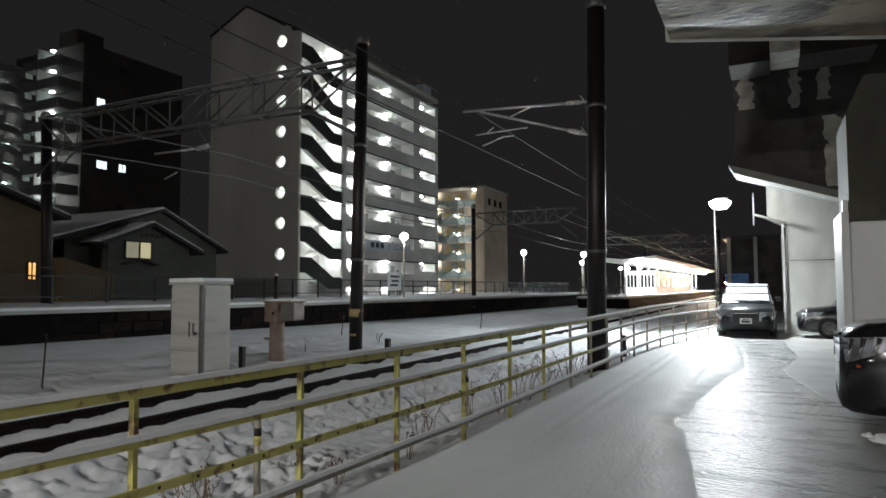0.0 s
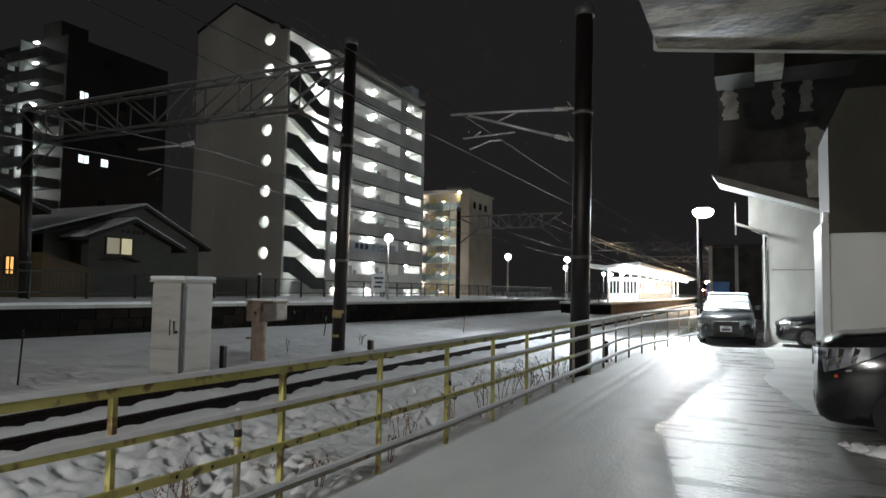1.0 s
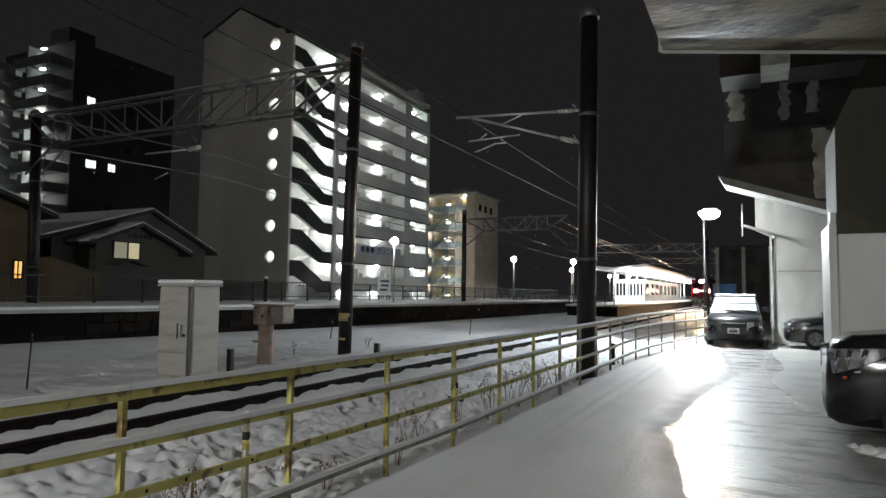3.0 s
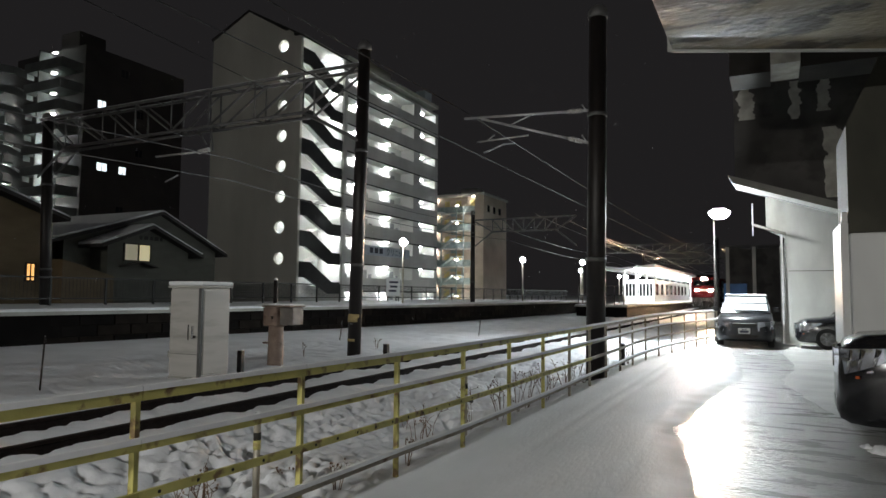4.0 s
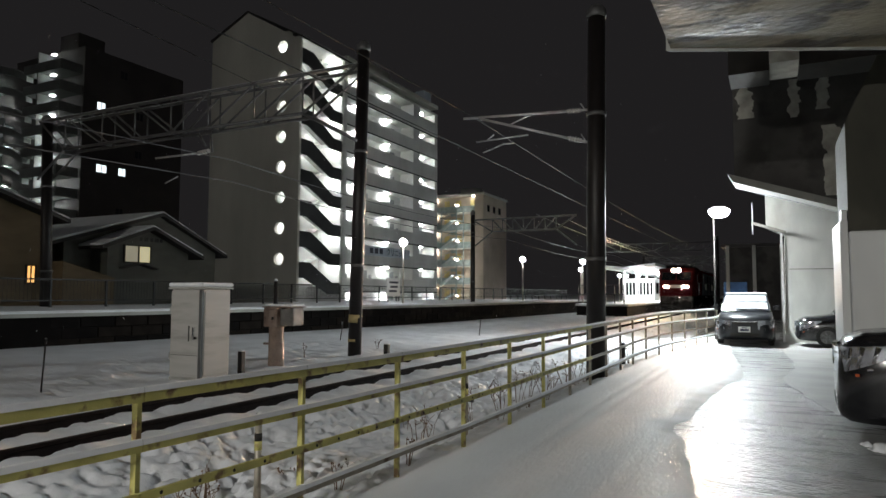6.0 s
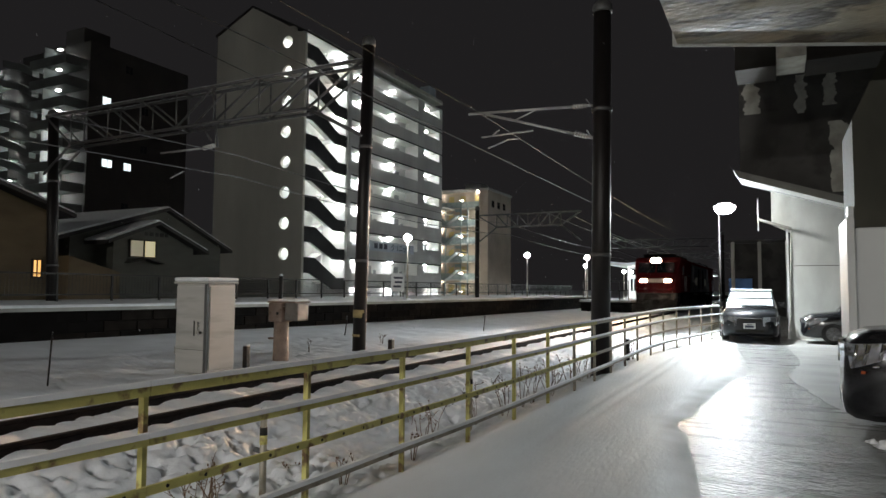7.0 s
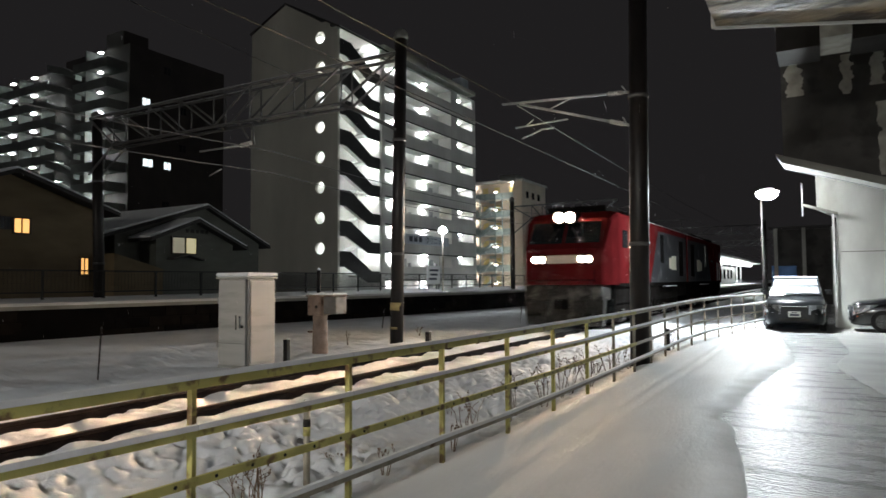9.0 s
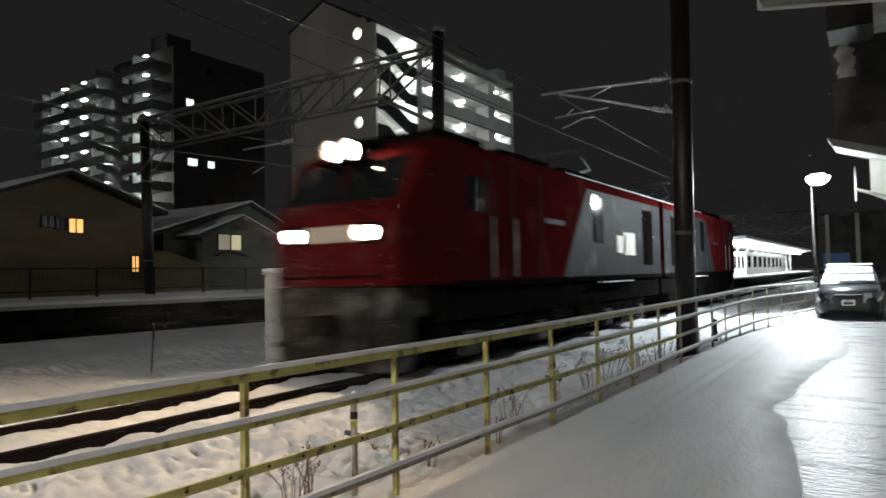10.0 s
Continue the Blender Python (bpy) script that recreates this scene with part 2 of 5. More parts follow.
def build_road_snow():
    ys = [round(-14 + 0.12 * i, 3) for i in range(500)]
    cols = 56
    verts, faces, slush = [], [], []
    for y in ys:
        e = snow_edge(y) + 0.05 * noise.noise((0, y * 1.7, 4)) + 0.03 * noise.noise((0, y * 5, 8))
        w0 = -2.98 + 0.05 * noise.noise((3, y * 1.2, 2)) + (0.0 if y < 17 else (y - 17) * 0.055)
        for i in range(cols):
            s = i / (cols - 1)
            x = w0 + (e - w0) * s
            edge = min(1, s / 0.12, (1 - s) / 0.20)
            h = 0.030 * edge * edge * (3 - 2 * edge) + 0.008 * noise.noise((x * 1.1, y * 0.4, 6)) * edge
            h += 0.012 * edge * noise.noise((x * 3.0, y * 0.5, 16))
            for tx in (-2.22, -2.05, -1.22):
                wob = tx + 0.10 * noise.noise((tx * 5, y * 0.13, 2))
                h -= 0.015 * edge * math.exp(-((x - wob) / 0.07) ** 2) * (0.6 + 0.5 * noise.noise((tx, y * 0.8, 9)))
            verts.append((x, y, 0.003 + max(0, h) if i not in (0, cols - 1) else -0.004))
            near_edge = (e - x) / (0.36 + 0.2 * noise.noise((2, y * 0.5, 1)))
            slush.append(max(0.0, min(1.0, 1.0 - near_edge + 0.35 * noise.noise((x * 4, y * 2.5, 12)))))
    for j in range(len(ys) - 1):
        for i in range(cols - 1):
            faces.append((j * cols + i, j * cols + i + 1, (j + 1) * cols + i + 1, (j + 1) * cols + i))
    me = bpy.data.meshes.new("road_snow")
    me.from_pydata(verts, [], faces)
    me.polygons.foreach_set("use_smooth", [True] * len(faces))
    me.attributes.new("slush", "FLOAT", "POINT").data.foreach_set("value", slush)
    me.materials.append(SNOW_ROAD)
    tagged(new("road_snow", me), "smooth packed snow lying on the road along the railing", "snow", kind="structure")


build_road_snow()

# drier strip along the parking bays
dry_edge = [(9.6, 0.95), (10.5, 0.62), (11.5, 0.42), (12.45, 0.28), (13.2, 0.16), (14.0, 0.10), (14.6, 0.20), (15.6, 0.32), (16.9, 0.41), (18.5, 0.30), (21.0, 0.19), (24.4, 0.15)]
dry_out = []
for k in range(75):
    dy = 9.6 + k * 0.2
    dry_out.append((lerp_table(dy, dry_edge) + 0.07 * noise.noise((0, dy * 2.1, 3)), dy))
part("drier_road", prism(bmesh.new(), dry_out + [(13.9, 24.4), (13.9, 9.6)], "z", -0.1, 0.002), DRY)
tagged(bpy.data.objects["drier_road"], "drier grey concrete beside the parking bays", "road", kind="structure")


# ---- railway track ----
def build_track():
    track = thing("railway_track", "pair of dark steel rails half buried in snow", "railway track", kind="structure")
    prof = [(-0.063, -0.02), (0.063, -0.02), (0.063, 0.0), (0.012, 0.02), (0.012, 0.105), (0.034, 0.12), (0.034, 0.152), (-0.034, 0.152), (-0.034, 0.12), (-0.012, 0.105), (-0.012, 0.02), (-0.063, 0.0)]
    for x in (TRACK_X - 0.5335, TRACK_X + 0.5335):
        part("rail", prism(bmesh.new(), [(x + a, z) for a, z in prof], "y", -30, 260), RUST_RAIL, track)
    return track


build_track()

# ---- railing ----
RAIL_POSTS = [-6.4, -5.14, -3.88, -2.62, -1.36, -0.1, 1.17, 2.45, 3.71, 4.93, 6.17, 7.43, 8.67, 9.95, 11.18, 12.4, 13.65, 14.9, 16.15, 17.4, 18.65, 19.9, 21.15, 22.4, 23.6]


def railing_x(y):
    return lerp_table(y, [(-7, -3.55), (-4, -3.40), (1.2, -3.14), (2.5, -3.05), (3.8, -2.97), (5.0, -2.92), (6.2, -2.87), (7.5, -2.85), (9, -2.83), (13.5, -2.82), (15, -2.80), (16.3, -2.72), (17.6, -2.60), (19.0, -2.42), (20.4, -2.2), (22.4, -1.9), (24, -1.62)])


def sag(y, z):
    return z + 0.012 * noise.noise((z * 9, y * 0.5, 0)) + (0.05 * max(0, min(1, (y - 14) / 4)))


def build_railing():
    rail = thing("railing", "worn yellow steel railing of flat bars capped with snow", "railing", kind="structure")
    for y in RAIL_POSTS:
        x = railing_x(y)
        far = y > 9
        post = bmesh.new()
        lean = 0.012 * noise.noise((y, 1, 1))
        w = 0.020
        box(post, x - w, x + w, y - 0.015, y + 0.015, -0.25, sag(y, 0.985))
        for v in post.verts:
            v.co.y += lean * v.co.z
        ob = part("post", post, YELLOW if not far else GALV, rail)
    heights = (("top_rail", 0.985, 0.050, 0.014), ("upper_rail", 0.728, 0.036, 0.016), ("perforated_rail", 0.465, 0.05, 0.01), ("lower_rail", 0.185, 0.034, 0.017))
    for name, z, h, d in heights:
        for y0, y1 in zip(RAIL_POSTS, RAIL_POSTS[1:]):
            far = y0 > 8.5
            bm, cap = bmesh.new(), bmesh.new()
            x0, x1 = railing_x(y0), railing_x(y1)
            off = 0.033
            za, zb = sag(y0, z), sag(y1, z)
            for b_, lo, hi, dx0, dx1 in ((bm, 0, h, -d, d), (cap, h + 0.001, h + 0.030, -d - 0.006, d + 0.005)):
                vs = []
                for xx, yy, zz in ((x0, y0 + 0.002, za), (x1, y1 - 0.002, zb)):
                    t = 0.007 if b_ is cap else 0
                    vs.append([b_.verts.new((xx + off + dx, yy, zz + hz)) for dx, hz in ((dx0, lo), (dx1, lo), (dx1 - t, hi), (dx0 + t, hi))])
                for i in range(4):
                    j = (i + 1) % 4
                    b_.faces.new((vs[0][i], vs[0][j], vs[1][j], vs[1][i]))
                b_.faces.new(vs[0])
                b_.faces.new(list(reversed(vs[1])))
            m = YELLOW if (y0 < 10.5 and name in ("top_rail", "perforated_rail", "upper_rail")) else GALV
            bar = part(name, bm, m, rail)
            if name == "perforated_rail":
                cap.free()
                if y0 < 9:
                    holes = bmesh.new()
                    for k in range(5):
                        s = (k + 0.5) / 5
                        cy, cx, cz = y0 + (y1 - y0) * s, x0 + (x1 - x0) * s + off + d + 0.002, za + (zb - za) * s + h * 0.5
                        rod(holes, (cx - 0.004, cy, cz), (cx, cy, cz), 0.011, seg=8)
                    part("bolt_hole", holes, HOLE, bar)
            else:
                part("snow_cap", cap, SNOW_CAP, bar, "strip of snow")
    return rail


build_railing()


# ---- overhead line poles ----
def pole(name, label, foot, top, r, band=None):
    p = thing(name, label, "utility pole", at=foot)
    d = Vector(top) - Vector(foot)
    bm = bmesh.new()
    rod(bm, (0, 0, -0.3), d, r * 1.04, r * 0.96, seg=20)
    part("shaft", bm, POLE_DARK, p)
    cap = bmesh.new()
    lathe(cap, [(r * 1.08, 0), (r * 1.14, 0.06), (r * 1.05, 0.16), (r * 0.7, 0.24), (r * 0.2, 0.28)], d, seg=16)
    part("cap", cap, TRUSS, p, "rounded cap")
    if band:
        for z0, z1, rr in band:
            part("band", rod(bmesh.new(), d * (z0 / d.z), d * (z1 / d.z), r * 1.06, seg=20), BAND, p, "faded yellow marking band")
    for z in (2.2, 5.0):
        part("clamp", rod(bmesh.new(), d * (z / d.z), d * ((z + 0.07) / d.z), r * 1.12, seg=16), TRUSS, p)
    return p


pole("overhead_line_pole", "dark steel overhead line pole with yellow band beside track", (-9.09, 13.3, 0.0), (-8.92, 13.3, 7.55), 0.155, ((0.86, 1.05, 0), (0.40, 0.46, 0)))
pole("overhead_line_pole", "dark steel overhead line pole with cantilever behind the railing", (-3.05, 12.5, 0.0), (-2.95, 12.5, 6.95), 0.175, None)
pole("overhead_line_pole", "dark steel overhead line pole standing on the platform", (-21.1, 13.3, 0.0), (-21.5, 13.3, 7.2), 0.17, None)


def build_gantry(y, x0, x1, ztop, zbot, nodes, near=True):
    """A lattice beam from the pole at x0 to the pole at x1; nodes are the x of the bottom joints, whose diagonals lean outwards from the middle of the span."""
    g = thing("catenary_gantry", "lattice steel gantry beam with a dusting of snow over tracks", "gantry")
    r = 0.045 if near else 0.05

    def top_z(x):
        return ztop[0] + (ztop[1] - ztop[0]) * (x - x0) / (x1 - x0)

    def joint(x, upper, dy):
        return (x, y + dy, top_z(x) if upper else zbot)
    mid = len(nodes) // 2
    for dy in ((-0.22, 0.22) if near else (0,)):
        part("top_chord", rod(bmesh.new(), joint(x0, True, dy), joint(x1, True, dy), r, seg=6), TRUSS, g)
        part("bottom_chord", rod(bmesh.new(), joint(nodes[0], False, dy), joint(nodes[-1], False, dy), r, seg=6), TRUSS, g)
        for xa, xb in ((nodes[0], x0), (nodes[-1], x1)):
            part("knee_brace", rod(bmesh.new(), joint(xa, False, dy), (xb, y + dy, zbot - 0.88), r * 0.85, seg=6), TRUSS, g)
            part("lattice_bar", rod(bmesh.new(), joint(xa, False, dy), joint(xb, True, dy), r * 0.8, seg=5), TRUSS, g)
        for i, x in enumerate(nodes):
            part("lattice_bar", rod(bmesh.new(), joint(x, False, dy), joint(x, True, dy), r * 0.55, seg=5), TRUSS, g)
            if i < len(nodes) - 1:
                xa, xb = (nodes[i + 1], x) if i < mid else (x, nodes[i + 1])
                part("lattice_bar", rod(bmesh.new(), joint(xa, False, dy), joint(xb, True, dy), r * 0.72, seg=5), TRUSS, g)
    if near:
        for i in range(13):
            x = x0 + (x1 - x0) * (i + 0.5) / 13
            part("cross_bar", rod(bmesh.new(), (x, y - 0.22, top_z(x)), (x, y + 0.22, top_z(x)), r * 0.6, seg=5), TRUSS, g)
        for x in nodes:
            part("cross_bar", rod(bmesh.new(), (x, y - 0.22, zbot), (x, y + 0.22, zbot), r * 0.6, seg=5), TRUSS, g)
        for dy in (-0.22, 0.22):
            cap = rod(bmesh.new(), (x0, y + dy, ztop[0] + 0.035), (x1, y + dy, ztop[1] + 0.035), 0.022, seg=5)
            part("snow_cap", cap, SNOW_CAP, g, "thin line of snow")
    return g


build_gantry(13.3, -8.95, -21.55, (7.15, 7.18), 6.14, [-10.62, -12.25, -13.92, -15.39, -16.92, -18.4, -20.2])


def insulator(bm, a, b, r=0.055, sheds=5):
    a, b = Vector(a), Vector(b)
    for i in range(sheds):
        s0, s1 = i / sheds, (i + 0.55) / sheds
        rod(bm, a.lerp(b, s0), a.lerp(b, s1), r, r * 0.55, seg=10)
    rod(bm, a, b, r * 0.45, seg=8)
    return bm


def build_cantilever(px, y, sign=-1, scale=1.0):
    c = thing("catenary_cantilever", "galvanised tube cantilever arm with ribbed insulators", "cantilever")
    top_a, top_b = (px, y, 5.14), (px - 2.62, y - 0.05, 5.26)
    low_a, low_b = (px, y, 4.50), (px - 2.25, y - 0.02, 5.22)
    for a, b in ((top_a, top_b), (low_a, low_b)):
        a, b = Vector(a), Vector(b)
        d = (b - a).normalized()
        part("insulator", insulator(bmesh.new(), a + d * 0.14, a + d * 0.42), PORC, c)
        part("bracket", rod(bmesh.new(), a, a + d * 0.16, 0.028, seg=8), TUBE, c)
        part("tube", rod(bmesh.new(), a + d * 0.42, b, 0.026, seg=8), TUBE, c)
        part("bracket", rod(bmesh.new(), a + d * 0.02 + Vector((0, 0, -0.02)), a + d * 0.13 + Vector((0, 0, 0.13)), 0.012, seg=6), TUBE, c)
    part("strut", rod(bmesh.new(), (px - 1.15, y, 5.19), (px - 1.62, y, 5.02), 0.014, seg=6), TUBE, c)
    part("steady_tube", rod(bmesh.new(), (px - 1.25, y + 0.1, 4.80), (px - 2.35, y, 4.74), 0.016, seg=6), TUBE, c)
    part("strut", rod(bmesh.new(), (px - 2.1, y, 4.76), (px - 1.95, y, 4.86), 0.012, seg=6), TUBE, c)
    arm = bmesh.new()
    pts = [(px - 1.55, y + 0.1, 4.66), (px - 1.78, y + 0.08, 4.66), (px - 2.0, y + 0.04, 4.57), (px - 2.2, y, 4.50)]
    for a, b in zip(pts, pts[1:]):
        rod(arm, a, b, 0.015, seg=6)
    part("steady_arm", arm, TUBE, c)
    return c


build_cantilever(-3.14, 12.45)


def build_wire(name, label, pts, r=0.009, m=WIRE):
    bm = bmesh.new()
    rings = []
    for x, y, z in pts:
        rings.append([bm.verts.new((x + r * math.cos(a), y, z + r * math.sin(a))) for a in (0.0, 1.257, 2.513, 3.770, 5.027)])
    for a, b in zip(rings, rings[1:]):
        for i in range(5):
            bm.faces.new((a[i], a[(i + 1) % 5], b[(i + 1) % 5], b[i]))
    return tagged(part(name, bm, m), label, "overhead wire")


WX = -5.55
spans = [-25, 12.45, 50, 90, 130, 180]
mess, cont = [], []
for a, b in zip(spans, spans[1:]):
    for k in range(0 if a < 0 else 1, 9):
        s = k / 8
        mess.append((WX, a + (b - a) * s, 5.28 - 2.0 * 0.35 * s * (1 - s)))
        cont.append((WX, a + (b - a) * s, 4.52 - 0.05 * s * (1 - s)))
build_wire("messenger_wire", "thin sagging messenger wire over the track", mess)
build_wire("contact_wire", "thin straight contact wire over the track", cont)


# ---- more materials ----
BLD_WALL = mat("weathered_render_wall", (0.52, 0.51, 0.45), 0.85, scale=0.25, vary=0.2, fine=8, bump=0.15, stain=((0.43, 0.42, 0.37), 0.5, 0.75, 0.3), axes=(1, 1, 0.3))
BLD_PALE = mat("pale_grey_parapet", (0.50, 0.50, 0.48), 0.8, scale=0.4, vary=0.15, fine=9, bump=0.1, axes=(1, 1, 0.3))
BLD_DARK = mat("dark_stair_parapet", (0.035, 0.036, 0.036), 0.8, scale=0.6, vary=0.3)
BLD_WHITE = mat("white_corridor_paint", (0.78, 0.78, 0.76), 0.7, scale=0.5, vary=0.1, bump=0.05)
DOOR_GREY = mat("grey_flat_door", (0.36, 0.37, 0.38), 0.5, scale=2, vary=0.15, bump=0)
LAMP_WHITE = glow("corridor_tube", (0.95, 1.0, 0.98), 150)
LAMP_STAIR = glow("stair_lamp", (0.95, 1.0, 0.98), 85)
LAMP_FLAT = glow("flats_lamp", (1.0, 0.95, 0.82), 60)
LAMP_MID = glow("wing_corridor_lamp", (0.92, 1.0, 0.97), 110)
LAMP_FAR = glow("far_corridor_lamp", (0.92, 1.0, 0.97), 36)
STREET_GLOW = glow("street_lamp_lens", (0.93, 0.98, 1.0), 300)
PLAT_GLOW = glow("platform_lamp_lens", (0.93, 0.98, 1.0), 120)
WIN_WARM = glow("warm_lit_window", (1.0, 0.50, 0.13), 1.3)
WIN_CREAM = glow("cream_lit_window", (1.0, 0.88, 0.45), 0.40)
WIN_DIM = glow("curtained_window", (1.0, 0.88, 0.45), 0.13)
WIN_COOL = glow("cool_lit_window", (0.85, 0.97, 1.0), 1.5)
WIN_DARK = glass("dark_window_glass", (0.02, 0.022, 0.025), 0.1)
OCHRE = mat("ochre_siding", (0.17, 0.127, 0.07), 0.8, scale=0.8, vary=0.2, fine=10, bump=0.2, axes=(1, 1, 3))
HOUSE_WALL = mat("greenish_grey_siding", (0.10, 0.104, 0.088), 0.8, scale=0.8, vary=0.2, fine=10, bump=0.2, axes=(1, 1, 3))
ROOF_DARK = mat("dark_roof_edge", (0.03, 0.028, 0.027), 0.7, scale=2, vary=0.3)
APT_DARK = mat("dark_brown_tile_wall", (0.050, 0.044, 0.041), 0.75, scale=0.3, vary=0.25, fine=5, bump=0.1)
APT_GREY = mat("grey_balcony_front", (0.13, 0.138, 0.13), 0.8, scale=0.4, vary=0.25)
BEIGE = mat("beige_render", (0.50, 0.43, 0.36), 0.85, scale=0.4, vary=0.15, fine=8, bump=0.1)
DOOR_YELLOW = mat("yellow_door_paint", (0.55, 0.45, 0.20), 0.55, scale=2, vary=0.15, bump=0)
STAIR_STEEL = mat("pale_blue_stair_steel", (0.33, 0.40, 0.42), 0.5, 0.3, scale=2, vary=0.2)
CAR_BLACK = mat("black_car_paint", (0.012, 0.012, 0.014), 0.16, scale=3, vary=0.2, bump=0, spec=0.7)
CAR_GREY = mat("dark_grey_car_paint", (0.008, 0.009, 0.011), 0.3, scale=3, vary=0.2, bump=0, spec=0.3)
TYRE = mat("tyre_rubber", (0.018, 0.018, 0.018), 0.85, scale=20, vary=0.3)
CHROME = mat("chrome", (0.75, 0.75, 0.76), 0.12, 1.0, bump=0, vary=0.05)
RIM = mat("alloy_rim", (0.5, 0.5, 0.52), 0.3, 0.9, bump=0, vary=0.1)
RIM_DARK = mat("grimy_alloy_rim", (0.16, 0.16, 0.165), 0.4, 0.6, bump=0, vary=0.15)
LENS = mat("clear_headlamp_lens", (0.30, 0.31, 0.33), 0.06, 0.75, bump=0, vary=0.25, scale=9)
AMBER = glass("amber_marker", (0.35, 0.07, 0.015), 0.2)
PLATE = mat("number_plate", (0.55, 0.55, 0.52), 0.5, bump=0, vary=0.1)
INK = mat("dark_ink", (0.03, 0.035, 0.06), 0.6, bump=0)
SIGN_BLUEGREY = mat("pale_blue_sign", (0.42, 0.47, 0.53), 0.5, scale=1, vary=0.1, bump=0)
SIGN_WHITE = mat("white_sign_board", (0.72, 0.74, 0.74), 0.5, scale=2, vary=0.08, bump=0)
BLUE = mat("blue_sheeting", (0.06, 0.20, 0.50), 0.5, scale=2, vary=0.2)
WHITE_PANEL = mat("white_painted_steel", (0.62, 0.63, 0.62), 0.5, scale=0.9, vary=0.12, fine=12, bump=0.08, stain=((0.45, 0.45, 0.43), 0.55, 0.75, 1.1), axes=(1, 1, 0.4))
RUST_BOX = mat("faded_brown_enamel", (0.27, 0.20, 0.16), 0.65, scale=6, vary=0.25, stain=((0.12, 0.07, 0.05), 0.55, 0.68, 5))
CONC_MID = mat("grimy_concrete", (0.11, 0.105, 0.095), 0.85, scale=1.2, vary=0.3, fine=30, bump=0.3, stain=((0.09, 0.085, 0.075), 0.5, 0.66, 1.2))
FROST = mat("patchy_frost", (0.13, 0.145, 0.15), 0.6, scale=3.5, vary=0.35, fine=40, bump=0.2, stain=((0.10, 0.12, 0.12), 0.56, 0.64, 1.9))
SIDE_BOX_GREY = mat("darker_grey_enamel", (0.17, 0.16, 0.145), 0.55, scale=5, vary=0.3, stain=((0.09, 0.07, 0.05), 0.52, 0.66, 4.0))
# Beam colour kept near-black because the street lamp over-lights the underside.
CONC_BLACK = mat("near_black_beam", (0.022, 0.020, 0.018), 0.9, spec=0.2, scale=1.1, vary=0.35, fine=30, bump=0.3)
# Olive lowered to offset the light that the rear lamp throws on the column.
CONC_OLIVE = mat("dark_olive_concrete", (0.055, 0.053, 0.040), 0.85, scale=1.0, vary=0.3, fine=30, bump=0.3, stain=((0.035, 0.035, 0.026), 0.48, 0.66, 0.9), axes=(1, 1, 0.45))
# Duller than the pier concrete, so the lamplit ledges do not turn white.
CONC_DULL = mat("dulled_concrete", (0.17, 0.165, 0.145), 0.8, scale=1.2, vary=0.25, fine=35, bump=0.3, stain=((0.13, 0.125, 0.105), 0.48, 0.66, 1.1), axes=(1, 1, 0.45))
WEED = mat("dry_weed_stalk", (0.16, 0.10, 0.06), 0.8, scale=20, vary=0.3, bump=0)


# Block colour a tone browner, also darkened for the coping's shade.
PLAT_BLOCK = mat("shaded_platform_block", (0.016, 0.013, 0.011), 0.95, spec=0.1, scale=2.5, vary=0.45, fine=20, bump=0.5)

# ---- far platform with fence ----
def edge_x(y):
    return lerp_table(y, [(-40, -18.5), (-5, -17.4), (9.0, -16.7), (13.3, -15.9), (20, -15.0), (28, -14.3), (50, -13.6), (56, -13.5)])


def build_platform():
    pf = thing("platform", "raised platform with dark block wall and snowy top", "platform", kind="structure")
    ys = [-40, -20, -5, 0, 4, 8, 12, 16, 20, 25, 30, 36, 43, 50, 56]
    outline = [(edge_x(y), y) for y in ys] + [(-23, 56), (-23, -40)]
    part("wall", prism(bmesh.new(), outline, "z", -0.2, 0.93), PLAT_WALL, pf, "near-black block wall with coping shade in its colour")
    lip = [(edge_x(y) + 0.16, y) for y in ys] + [(-23, 56.2), (-23, -40)]
    part("coping", prism(bmesh.new(), lip, "z", 0.932, 1.02), CONC, pf)
    top = [(edge_x(y) + 0.13, y) for y in ys] + [(-23, 56.1), (-23, -40)]
    part("snow_cover", prism(bmesh.new(), top, "z", 1.022, 1.09), SNOW_CAP, pf, "even cover of snow")
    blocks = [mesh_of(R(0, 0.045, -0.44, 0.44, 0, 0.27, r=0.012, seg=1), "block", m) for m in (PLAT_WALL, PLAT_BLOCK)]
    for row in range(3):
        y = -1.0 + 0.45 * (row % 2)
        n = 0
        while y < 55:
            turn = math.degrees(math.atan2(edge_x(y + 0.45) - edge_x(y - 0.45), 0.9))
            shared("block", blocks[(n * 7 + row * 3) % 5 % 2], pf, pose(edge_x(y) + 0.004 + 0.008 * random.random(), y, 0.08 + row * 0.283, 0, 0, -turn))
            y += 0.9
            n += 1
    return pf


build_platform()


def build_fence():
    f = thing("platform_fence", "low steel mesh fence along the back of the platform", "fence", kind="structure")
    post = mesh_of(B(-0.03, 0.03, -0.03, 0.03, 0, 0.92), "fence_post", FENCE_MESH)
    for i in range(44):
        shared("post", post, f, pose(-20.0, -12 + i * 1.9, 1.06))
    for z in (1.96, 1.30):
        part("fence_rail", B(-20.025, -19.975, -12, 70, z - 0.02, z + 0.025), FENCE_MESH, f)
    bm = bmesh.new()
    for i in range(9):
        z = 1.37 + i * 0.068
        box(bm, -20.006, -19.994, -12, 70, z, z + 0.006)
    for i in range(680):
        y = -12 + i * 0.12
        box(bm, -20.005, -19.995, y, y + 0.005, 1.3, 1.96)
    tagged(part("wire_mesh", bm, FENCE_MESH, f), kind="stuff")


build_fence()

